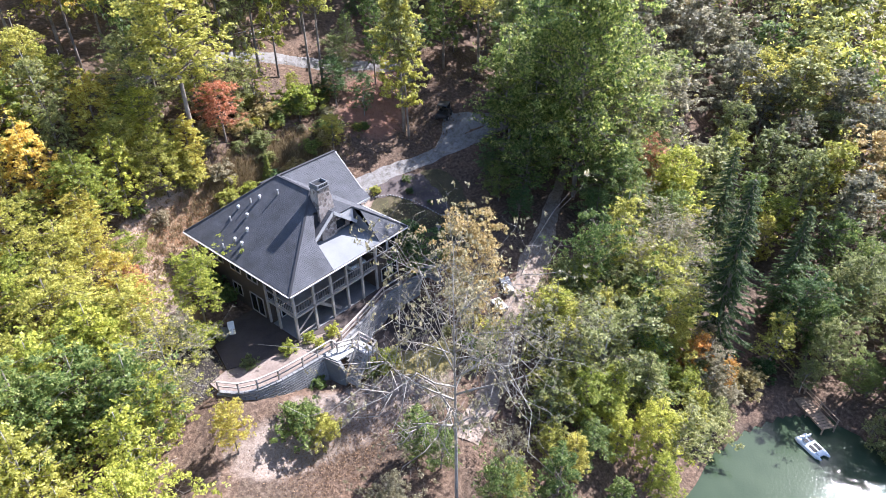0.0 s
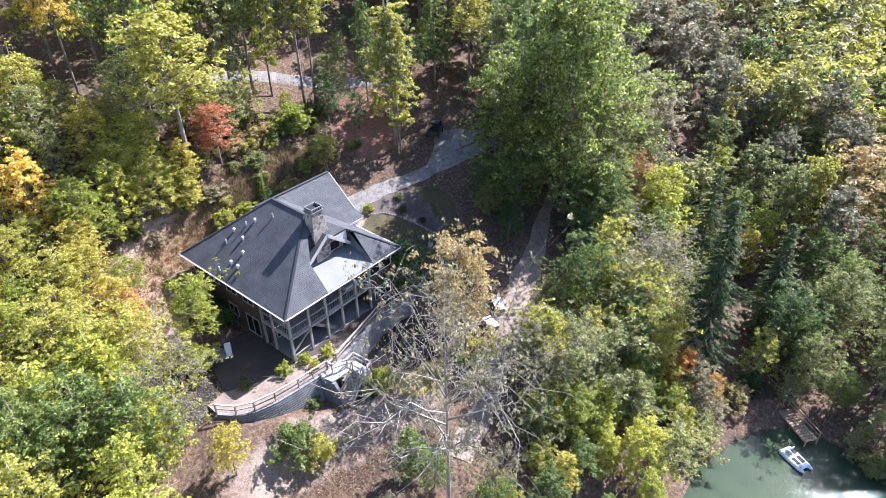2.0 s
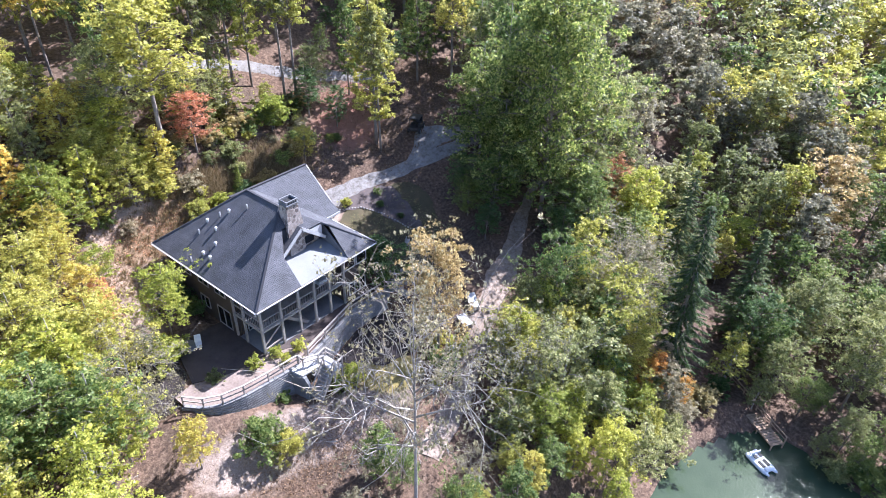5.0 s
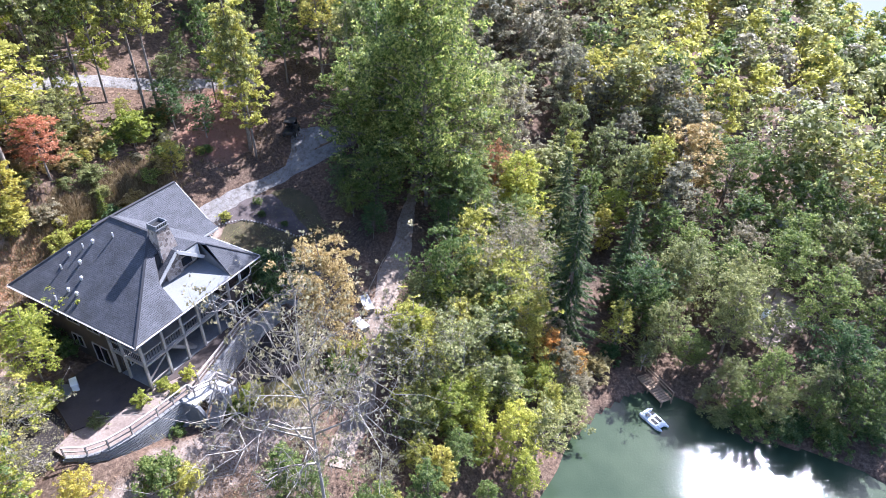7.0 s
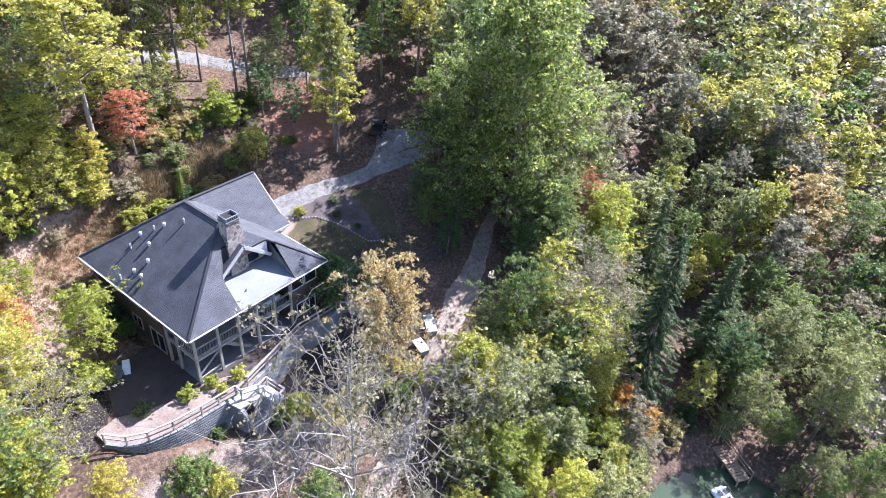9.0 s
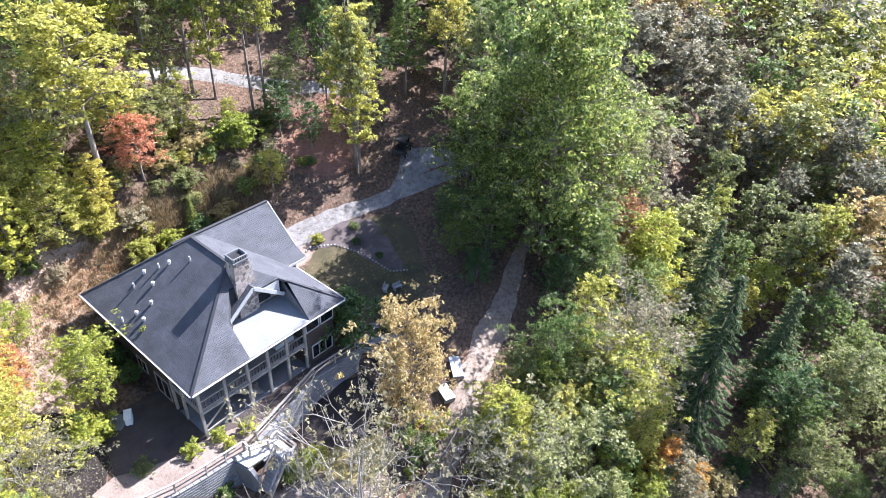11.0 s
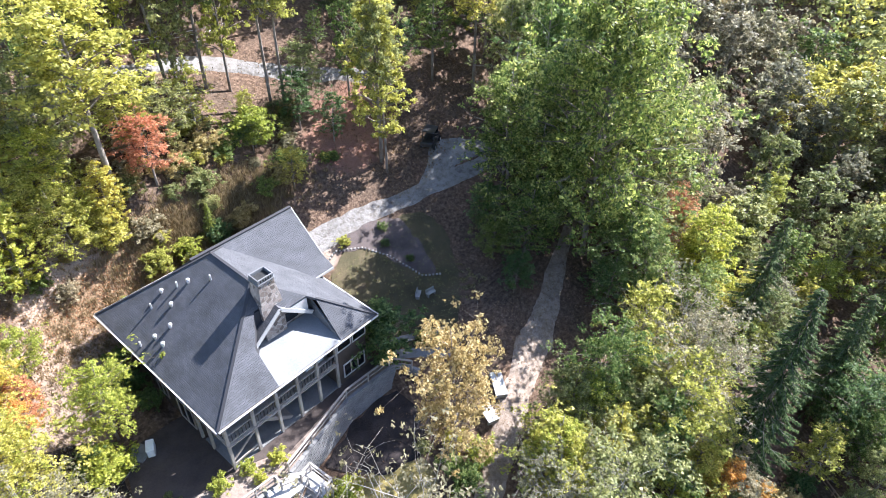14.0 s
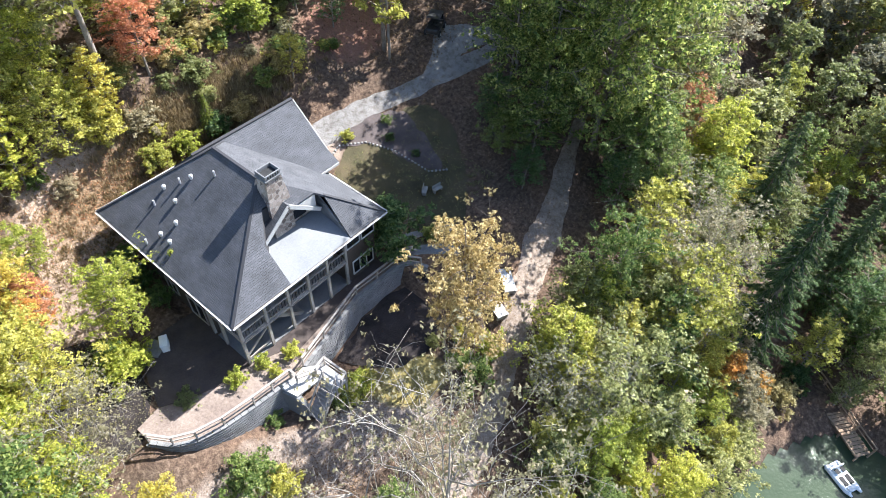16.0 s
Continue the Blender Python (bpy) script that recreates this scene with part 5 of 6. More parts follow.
for row in (
    ("dome_a", 42.6, -34.4, 9.5, "olive", 0.9), ("dome_b", 35.6, -38.6, 4.8, "green", 0.9), ("dome_c", 42, -40.6, 11.5, "olive", 0.9), ("dome_b", 49, -44.5, 12, "green", 0.9), ("dome_a", 44, -49, 11, "green", 0.9),
    ("dome_c", 37.8, -51, 10, "deep", 0.9), ("thin_a", 41, -45, 7, "olive", 1.0), ("thin_a", 35, -47.6, 4.2, "olive", 0.9), ("dome_a", 33.4, -43.8, 3.3, "green", 0.9), ("dome_b", 39, -56, 11, "green", 1.0),
    ("dome_a", 32, -41.6, 6.9, "olive", 0.85), ("dome_c", 33.6, -45.2, 7.8, "green", 0.75), ("dome_b", 33.8, -49.4, 7.8, "olive", 0.9), ("dome_a", 35.8, -53.6, 8.4, "green", 0.9), ("dome_b", 37.6, -40.6, 13, "olive", 0.85),
    ("thin_a", 31, -40, 3.6, "olive", 1.0), ("dome_a", 34.4, -37.4, 6.3, "green", 0.85), ("bush_a", 31, -43.6, 1.8, "green", 1.5), ("bush_a", 31.6, -46.2, 1.8, "deep", 1.5), ("bush_a", 32, -48.6, 1.9, "deep", 1.5),
    ("bush_a", 32.6, -51.6, 1.9, "green", 1.5), ("bush_a", 34, -55.2, 2, "deep", 1.5), ("thin_b", 41.6, -31.4, 9, "green", 0.9), ("bush_a", 29.6, -29.4, 2.2, "russet", 1.4), ("bush_a", 26.4, -28.6, 2, "pale", 1.4),
    ("bush_a", 23.6, -28.2, 2.4, "olive", 1.4), ("bush_a", 32.6, -30, 1.8, "deep", 1.4), ("bush_a", 21.4, -28.8, 2.6, "olive", 1.3), ("thin_b", 27.6, -27.6, 5, "orange", 0.9), ("thin_b", 25, -27.2, 6.5, "pale", 1.0),
    ("dome_a", 30.6, -43.4, 5.4, "green", 0.8), ("dome_c", 31.2, -46.4, 5.7, "olive", 0.75), ("dome_b", 32.2, -49.8, 6, "green", 0.9), ("dome_a", 33.6, -53.6, 6.6, "green", 0.9), ("bush_a", 29.8, -42, 2, "olive", 1.4), ("bush_a", 30, -44.8, 2, "green", 1.4), ("bush_a", 30.6, -47.8, 2.2, "deep", 1.4), ("bush_a", 31.6, -51.6, 2.2, "green", 1.4),
    ("thin_b", 40, -33.6, 6, "green", 0.9), ("dome_a", 47.6, -34.6, 10, "green", 0.9), ("thin_b", 34.6, -52.4, 4.2, "deep", 1.0),
):
    plant(*row)
    TAKEN.append((row[1], row[2], 3.0))
wood(30, (44, 70), (-64, -31), ("dome_a", "mid_a", "mid_c", "thin_a"), ("green", "olive", "green", "pale"), (8, 12), 3.4, seed=9, check=False)
wood(26, (34, 52), (-24, -8), ("dome_b", "thin_a", "column_b", "mid_c"), ("green", "gold", "olive", "gold", "lime", "grey"), (7, 11), 3.0, seed=10)
wood(8, (-8, 6), (-24, -12), ("thin_b", "dome_a", "bare_b"), ("gold", "green", "pale"), (3.5, 5.5), 2.6, seed=12)


def far_wood(name, label, n, xs, ys, tall, colours, seed, min_r, max_r):
    """Woods too far to tell the trees apart: one mesh a colour."""
    r = np.random.default_rng(seed)
    spots = []
    while len(spots) < n:
        x, y = r.uniform(*xs), r.uniform(*ys)
        if min_r < math.hypot(x - 20, y + 4) < max_r and height(x, y) > LAKE + 0.5 and not open_at(x, y):
            spots.append((x, y))
    groups = [spots[k::len(colours)] for k in range(len(colours))]
    for colour, group in zip(colours, groups):
        cent, radii = [], []
        for x, y in group:
            h, z = r.uniform(*tall) * (0.55 if x > 80 and y < -20 else 1.0), height(x, y)
            for k in range(9):
                f = k / 8
                w = h * 0.24 * math.sqrt(max(0.05, 1 - (1.5 * f - 0.55) ** 2))
                a = r.uniform(0, 6.28)
                cent.append((x + w * 0.7 * math.cos(a), y + w * 0.7 * math.sin(a), z + h * (0.28 + 0.68 * f)))
                radii.append(w * 0.75 + 0.4)
        v, f = leaf_cloud(r, cent, radii, 70, 0.34, 0.9)
        tagged(from_arrays(name, v.tolist(), f.tolist(), LEAF[colour]), label.format(WORDS[colour]), "woods", kind="stuff")


far_wood("far_woods", "distant hillside woods with {} leaves", 420, (40, 150), (-70, 110), (12, 18), ("olive", "green", "grey", "olive", "gold", "olive", "gold"), 21, 62, 125)
far_wood("far_woods", "remote hill woods with {} leaves", 300, (70, 330), (-120, 300), (12, 18), ("olive", "green", "grey", "green"), 22, 125, 300)
far_wood("far_woods", "upper slope woods with {} leaves", 170, (-60, 60), (45, 140), (14, 19), ("olive", "green", "gold"), 23, 55, 125)

far_wood("far_woods", "woods on the far ridge with {} leaves", 110, (100, 200), (-75, 5), (15, 20), ("olive", "green", "gold"), 24, 95, 195)

# shrubs
for row in (
    ("bush_b", -0.9, 0.2, 1.1, "lime", 1.1), ("bush_b", 1.2, -0.1, 1.0, "lime", 1.0), ("bush_b", 1.3, -1.3, 0.9, "lime", 0.9), ("bush_b", 3.0, -1.0, 1.1, "lime", 1.0),
    ("bush_a", -5.1, 6.5, 2.3, "lime", 1.5), ("bush_a", -0.5, 9.2, 1.6, "deep", 1.2), ("bush_a", -0.7, 11.2, 1.8, "deep", 1.2), ("bush_a", -0.4, 13.2, 1.7, "green", 1.2), ("bush_b", 3.0, 16.4, 1.2, "lime", 1.4), ("bush_a", -5.6, 7.8, 1.8, "green", 1.1), ("bush_a", 4.4, -5.6, 1.7, "lime", 1.0), ("bush_a", 5.7, -5.4, 1.6, "gold", 1.0),
    ("bush_a", -4.3, -5.0, 3.2, "green", 1.0), ("bush_a", -3.2, -6.6, 2.6, "gold", 0.9), ("bush_b", -0.6, -3.0, 1.0, "green", 1.2), ("bush_b", -3.9, 1.6, 0.8, "olive", 1.6),
    ("bush_a", 20.2, 22.4, 4.2, "lime", 1.0), ("bush_a", 15.4, 6.2, 1.6, "lime", 0.9), ("bush_a", 14.4, 0.4, 5.2, "deep", 0.9),
):
    plant(*row, z=0.02 if -2 < row[1] < 4 and -1.6 < row[2] < 1 else None)
for row in (
    ("bush_b", 20.6, 11.2, 1.0, "gold", 1.1), ("bush_b", 23.4, 8.6, 0.8, "deep", 1.0), ("bush_b", 24.0, 6.0, 0.7, "deep", 1.0), ("bush_b", 24.4, 10.0, 0.9, "green", 1.0),
    ("bush_a", 13.0, -8.6, 1.8, "gold", 1.0), ("bush_a", 11.4, -9.6, 1.7, "green", 1.0), ("bush_a", 18.2, -0.9, 1.2, "green", 1.3), ("bush_a", 4.2, 21.3, 3.4, "gold", 1.1), ("bush_a", 6.4, 17.8, 2.4, "gold", 1.0), ("bush_a", 9.0, 17.6, 2.2, "lime", 1.0),
    ("bush_a", 12.0, 17.6, 2.2, "deep", 1.0),
):
    plant(*row)
r = np.random.default_rng(40)
for k in range(95):
    x, y = float(r.uniform(-7, 26)), float(r.uniform(17.0, 26))
    if (open_at(x, y) and r.uniform() < 0.5) or (x < 9 and y < 20.5 and r.uniform() < 0.75):
        continue
    plant(("bush_a", "bush_b")[k % 2], x, y, float(r.uniform(0.8, 2.0)), ("russet", "pale", "olive", "gold", "green")[int(r.integers(5))], 1.2)


def strew(name, label, n, inside, size, material, seed, lift=0.11, upright=0.25):
    """Loose leaves or weeds lying over the ground: one mesh."""
    r = np.random.default_rng(seed)
    pts = []
    while len(pts) < n:
        x, y = inside(r)
        if height(x, y) > LAKE + 0.3:
            pts.append((x, y, height(x, y) + lift + 0.1 * noise.noise((x * 0.45, y * 0.45, 0.0))))
    v, f = leaf_cloud(r, pts, [0.06] * n, 1, size, 0.5)
    return tagged(from_arrays(name, v.tolist(), f.tolist(), material), label, "leaves", kind="stuff")


strew("fallen_leaves", "fallen rust-coloured leaves on the yard", 9000, lambda r: (r.normal(-1.5, 4.5), r.normal(-8.5, 2.2)), 0.06, LEAF["litter"], 51)
strew("fallen_leaves", "fallen brown leaves over the woodland floor", 11000, lambda r: (r.uniform(-12, 45), r.uniform(14, 32)), 0.085, LEAF["litter"], 52)
strew("dry_weeds", "dry reddish weeds on the earth bank", 6000, lambda r: (r.normal(3, 5), r.normal(18.0, 1.8)), 0.06, LEAF["red"], 53, 0.1)
strew("dry_weeds", "dry pale weeds on the earth bank", 6000, lambda r: (r.normal(-2, 4), r.normal(16.0, 3.0)), 0.06, LEAF["straw"], 54, 0.1)


def blades(name, label, n, inside, tall, material, seed):
    """Thin upright blades in tufts: one mesh."""
    r = np.random.default_rng(seed)
    verts = []
    for _ in range(n // 9):
        x, y = inside(r)
        z = height(x, y) + 0.1 * noise.noise((x * 0.45, y * 0.45, 0.0))
        h = tall * r.uniform(0.5, 1.25)
        root = np.array([x, y, z]) + r.normal(size=(9, 3)) * np.array([0.12, 0.12, 0.0])
        lean = r.normal(size=(9, 3)) * np.array([0.3, 0.3, 0.0]) * h + np.array([0, 0, 1.0]) * (h * r.uniform(0.6, 1.1, 9))[:, None]
        a = r.uniform(0, 6.28, 9)
        w = np.stack([np.cos(a), np.sin(a), 0 * a], 1) * 0.035
        verts.append(np.stack([root - w, root + w, root + lean], 1).reshape(-1, 3))
    v = np.concatenate(verts)
    return tagged(from_arrays(name, v.tolist(), np.arange(len(v)).reshape(-1, 3).tolist(), material), label, "grass", kind="stuff")


blades("dry_grass", "tall dry tan grass on the bank behind the house", 26000, lambda r: (r.normal(12, 4.2), r.normal(18.6, 1.3)), 0.7, LEAF["straw"], 58)
blades("dry_grass", "patchy dry grass on the earth bank", 9000, lambda r: (r.normal(-1, 4), r.normal(16.0, 2.5)), 0.4, LEAF["straw"], 59)
blades("lawn_grass", "short worn grass of the lawn", 12000, lambda r: (r.uniform(15.5, 27), r.uniform(-1, 9.5)), 0.12, LEAF["olive"], 60)
strew("fallen_leaves", "pale fallen leaves on the dark mulch", 2600, lambda r: (r.uniform(-10.5, -5), r.uniform(1.4, 10.5)), 0.055, LEAF["pale"], 55, 0.14)
strew("fallen_leaves", "brown leaves blown over the dirt track", 2600, lambda r: (r.uniform(12, 34), r.uniform(-13, -3)), 0.06, LEAF["litter"], 61, 0.14)
strew("fallen_leaves", "scattered leaves on lawn and beds", 3000, lambda r: (r.uniform(14, 29), r.uniform(-7, 12)), 0.045, LEAF["litter"], 56, 0.14)
strew("fallen_leaves", "rust leaves on the slope above the drive", 6000, lambda r: (r.uniform(28, 46), r.uniform(11, 24)), 0.09, LEAF["litter"], 57, 0.14)


# ---- round the house ----
def curve_points(xs, ys, step):
    """Evenly spaced points along a plan line."""
    pts = [Vector((x, y, 0)) for x, y in zip(xs, ys)]
    out, carry = [], 0.0
    for a, b in zip(pts, pts[1:]):
        d = (b - a).length
        s = carry
        while s < d:
            out.append(a.lerp(b, s / d))
            s += step
        carry = s - d
    out.append(pts[-1])
    return out


terrace = tagged(new("terrace"), "raised terrace of pale sandy earth beside the porch", "terrace", kind="structure")
bm = bmesh.new()
edge = [(x, y + 0.12) for x, y in zip(WALL_X, WALL_Y)]
add_prism(bm, edge + [(14.1, 0.7), (0.3, 0.7), (-1.3, 0.9), (-5.4, 2.5), (-7.2, 2.2)], -3.4, 0.0)
part("terrace_top", bm, M["earth"], terrace)
# Dark paving and its outline put the house's cast shadow into the colour.
bm = bmesh.new()
add_prism(bm, [(-4.3, 6.2), (-5.45, 2.45), (-3.4, 1.4), (-1.3, 0.6), (0.6, 0.55), (0.76, 7.2), (-2.2, 7.6)], -0.6, 0.06)
tagged(part("patio", bm, M["paving"]), "paved patio beside the lower storey, darkened for the house's shadow", "patio", kind="structure")
bm = bmesh.new()
add_prism(bm, [(0.4, 0.7), (14.0, 0.7), (13.6, -0.2), (9.6, 0.0), (5.4, -0.8), (3.2, -1.1), (2.6, -0.2)], -0.6, 0.03)
tagged(part("porch_path", bm, M["paving"]), "brown paved path along the porch", "path", kind="structure")

block_mesh = None


def block_wall(name, label, xs, ys, top, low, batter, length=0.5, course=0.215):
    """A dry-laid wall of concrete blocks along a plan line, each block a piece of its own."""
    global block_mesh
    root = tagged(new(name), label, "retaining wall", kind="structure")
    pts = curve_points(xs, ys, length)
    courses = int((top - low) / course)
    made = 0
    for c in range(courses):
        z = top - (c + 0.5) * course
        for k in range(len(pts) - 1):
            a, b = pts[k], pts[k + 1]
            if (b - a).length < 0.2:
                continue
            d = (b - a).normalized()
            n = Vector((d.y, -d.x, 0))
            mid = a.lerp(b, 0.5 if c % 2 == 0 else 0.02) + n * (batter * c)
            if height(mid.x + n.x * 0.9, mid.y + n.y * 0.9) > z + 0.25 and c > 2:
                continue
            m = Matrix.Translation((mid.x, mid.y, z)) @ pose(0, 0, 0, 0, 0, math.degrees(math.atan2(d.y, d.x)) + random.uniform(-1.5, 1.5))
            if block_mesh is None:
                first = part("block", box((0, 0, 0), (length - 0.025, 0.3, course - 0.02), 0, 0.018), M["block"], root)
                first.matrix_basis = m
                block_mesh = first
            else:
                shared("block", block_mesh, root, m)
            made += 1
    return root


block_wall("terrace_wall", "curved grey block wall holding the terrace", WALL_X[:6], WALL_Y[:6], 0.12, -2.9, 0.03)
block_wall("curved_wall", "curved grey block wall above the mulch bed", WALL_X[6:] + (15.0, 15.4), WALL_Y[6:] + (-1.5, -2.8), 0.12, -2.3, 0.03)
# filling behind the wall's lower courses
for name, xs, ys, low in (("wall_core", WALL_X[:6], WALL_Y[:6], -3.2), ("wall_core", WALL_X[6:], WALL_Y[6:], -2.6)):
    bm = bmesh.new()
    add_prism(bm, list(zip(xs, [y - 0.02 for y in ys])) + list(zip(xs[::-1], [y + 0.3 for y in ys[::-1]])), low, -0.05)
    tagged(part(name, bm, M["concrete"]), "concrete core behind the block wall", "wall", kind="structure")


def railing(name, label, pts, z0, spacing=1.9, top=1.0):
    """Timber posts with a top rail and a middle rail; z0 is one height or one for each point."""
    root = thing(name, label, "railing", "terrace railings")
    zs = z0 if isinstance(z0, (list, tuple)) else [z0] * len(pts)
    for (a, za), (b, zb) in zip(zip(pts, zs), list(zip(pts, zs))[1:]):
        n = max(1, round(math.dist(a, b) / spacing))
        for k in range(n + (1 if b == pts[-1] else 0)):
            f = k / n
            x, y, z = a[0] + (b[0] - a[0]) * f, a[1] + (b[1] - a[1]) * f, za + (zb - za) * f
            part("post", box((x, y, z + top / 2 - 0.05), (0.11, 0.11, top + 0.1), 0, 0.012), timber, root)
        part("top_rail", beam((*a, za + top), (*b, zb + top), 0.15, 0.06), timber, root)
        part("middle_rail", beam((*a, za + top * 0.5), (*b, zb + top * 0.5), 0.05, 0.09), timber, root)
    return root


railing("terrace_railing", "weathered timber railing along the terrace wall", list(zip(WALL_X[:6], [y + 0.12 for y in WALL_Y[:6]])), 0.05)
railing("curved_railing", "weathered timber railing on the curved wall", list(zip(WALL_X[6:], [y + 0.12 for y in WALL_Y[6:]])) + [(15.1, -2.4)], 0.05)

# landing, wing wall and stair to the lower yard
landing = thing("stair_landing", "timber landing at the head of the garden stair", "landing")
bm = bmesh.new()
add_prism(bm, [(0.75, -2.55), (2.75, -2.35), (3.95, -3.35), (4.1, -5.4), (3.15, -5.3), (3.0, -3.95), (1.0, -3.75)], -0.1, 0.06)
part("deck", bm, M["pale_boards"], landing)
for x, y in ((4.0, -5.3), (3.2, -5.2), (3.9, -3.5), (3.1, -4.0), (1.25, -3.65)):
    part("support", beam((x, y, height(x, y) - 0.3), (x, y, -0.1), 0.14, 0.14), timber, landing)
wing = thing("wing_wall", "concrete return wall under the stair landing", "wall")
bm = bmesh.new()
add_prism(bm, [(0.62, -2.6), (0.95, -2.65), (1.3, -3.9), (0.98, -3.95)], -3.3, -0.12)
part("body", bm, M["concrete"], wing)
bm = bmesh.new()
add_prism(bm, [(0.98, -3.95), (1.3, -3.9), (1.5, -4.15), (1.22, -4.25)], -3.3, [-0.12, -0.12, -1.2, -1.2])
part("buttress", bm, M["concrete"], wing)
stair = thing("garden_stair", "open timber stair with eight weathered treads", "stair")
TOP, FOOT = Vector((3.2, -4.62, 0.0)), Vector((1.35, -4.85, -2.3))
side = Vector((0.12, -0.99, 0)).normalized()
for s in (-0.55, 0.55):
    part("stringer", beam(TOP + side * s, FOOT + side * s, 0.07, 0.26), timber, stair)
    part("handrail", beam(TOP + side * s + Vector((0, 0, 0.95)), FOOT + side * s + Vector((0, 0, 0.95)), 0.1, 0.08), timber, stair)
    for f in (0.02, 0.5, 0.98):
        p = TOP.lerp(FOOT, f) + side * s
        part("post", beam(p - Vector((0, 0, 0.1)), p + Vector((0, 0, 0.95)), 0.09, 0.09), timber, stair)
for k in range(10):
    p = TOP.lerp(FOOT, (k + 0.5) / 10)
    part("tread", box((p.x, p.y, p.z + 0.1), (0.28, 1.1, 0.05), math.degrees(math.atan2(side.y, side.x)) + 90), timber, stair)
railing("landing_railing", "timber railing round the landing", [(1.75, -2.42), (1.72, -3.0), (2.95, -3.55), (3.9, -3.36), (4.05, -5.35), (3.45, -5.5)], 0.06)

# loose things near the house
cooler = thing("storage_box", "white plastic storage box on the patio edge", "box", at=(-2.4, 6.1, 0.06))
cooler.rotation_euler = (0, 0, radians(-28))
part("body", box((0, 0, 0.35), (0.5, 0.95, 0.7), 0, 0.04), M["white"], cooler)
part("lid", box((0, 0, 0.74), (0.56, 1.0, 0.09), 0, 0.03), M["white"], cooler)
pad = box((-3.05, 6.7, 0.07), (1.3, 1.5, 0.1), 25, 0.02)
tagged(part("concrete_pad", pad, M["block"]), "pale concrete pad at the edge of the patio", "slab", kind="structure")
for x, y, turn in ((21.7, 2.9, 30), (22.6, 2.2, -10)):
    b = thing("garden_bench", "pale stone garden bench on the lawn", "bench", "lawn benches", at=(x, y, height(x, y) + 0.05))
    b.rotation_euler, b.scale = (0, 0, radians(turn)), (0.8, 0.8, 0.8)
    part("seat", box((0, 0, 0.43), (1.2, 0.5, 0.09), 0, 0.02), M["edging"], b)
    part("backrest", box((0, 0.24, 0.68), (1.2, 0.07, 0.42), 0, 0.02), M["edging"], b)
    for s in (-0.45, 0.45):
        part("leg", box((s, 0, 0.19), (0.12, 0.42, 0.4)), M["edging"], b)
for x, y, w, d, turn in ((18.6, -8.4, 0.95, 2.3, -40), (16.2, -9.3, 0.95, 1.7, -22)):
    s = thing("timber_platform", "pale board platform beside the dirt track", "platform", "track platforms", at=(x, y, height(x, y)))
    s.rotation_euler = (0, 0, radians(turn))
    for k in range(5):
        part("board", box((-w / 2 + (k + 0.5) * w / 5, 0, 0.45), (w / 5 - 0.02, d, 0.05)), trim, s)
    for yy in (-d / 2 + 0.15, d / 2 - 0.15):
        part("bearer", box((0, yy, 0.2), (w, 0.12, 0.46)), timber, s)
sofa = thing("porch_sofa", "white wicker sofa with cushions on the porch deck", "sofa", at=(8.9, 2.0, UP - 0.03))
part("base", box((0, 0, 0.22), (1.8, 0.8, 0.4), 0, 0.05), M["white"], sofa)
part("back", box((0, 0.36, 0.6), (1.8, 0.14, 0.5), 0, 0.05), M["white"], sofa)
for s in (-0.45, 0.45):
    part("cushion", box((s, -0.03, 0.48), (0.82, 0.7, 0.14), 0, 0.05), M["cloth"], sofa)

# stones along the planting bed
stones = thing("bed_edging", "row of pale stones edging the planting bed", "edging")
stone_src = None
for p in curve_points((17.6, 19.4, 21.5, 22.8, 23.3, 23.6, 24.8), (10.6, 11.2, 9.8, 7.5, 5.6, 4.1, 3.0), 0.34):
    m = pose(p.x, p.y, height(p.x, p.y) + 0.12, random.uniform(-8, 8), random.uniform(-8, 8), random.uniform(0, 180)) @ Matrix.Diagonal((random.uniform(0.8, 1.2), random.uniform(0.8, 1.1), random.uniform(0.7, 1.2), 1))
    if stone_src is None:
        bm = bmesh.new()
        bmesh.ops.create_icosphere(bm, subdivisions=1, radius=0.13)
        stone_src = part("stone", bm, M["edging"], stones)
        stone_src.matrix_basis = m
    else:
        shared("stone", stone_src, stones, m)
for pts, w in (([(14.9, 0.9), (16.8, 0.5), (18.6, -0.4), (20.4, -1.6)], 1.0), ([(14.6, -0.2), (16.2, -0.8), (17.8, -2.2), (18.6, -3.6)], 1.1)):
    ribbon("garden_path", pts, [w] * 4, M["concrete"], "curved grey stone path through the garden", "path", lift=0.12)

# black utility vehicle on the lane
cart = thing("utility_vehicle", "small black utility vehicle parked on the gravel", "vehicle", at=(34.6, 12.9, height(34.6, 12.9) + 0.12))
cart.rotation_euler = (0, 0, radians(25))
part("body", box((0, 0, 0.62), (2.7, 1.35, 0.5), 0, 0.1), M["dark_metal"], cart)
part("hood", box((1.0, 0, 0.92), (0.8, 1.2, 0.16), 0, 0.06), M["dark_metal"], cart)
part("roof", box((-0.1, 0, 1.85), (1.7, 1.3, 0.07), 0, 0.03), M["dark_metal"], cart)
part("windscreen", box((0.66, 0, 1.4), (0.03, 1.2, 0.75)), M["glass"], cart)
for x in (-0.85, 0.68):
    for y in (-0.6, 0.6):
        part("roof_post", beam((x, y, 0.8), (x, y, 1.85), 0.05, 0.05), M["dark_metal"], cart)
for y in (-0.35, 0.35):
    part("seat", box((-0.3, y, 1.0), (0.5, 0.5, 0.14), 0, 0.04), M["rubber"], cart)
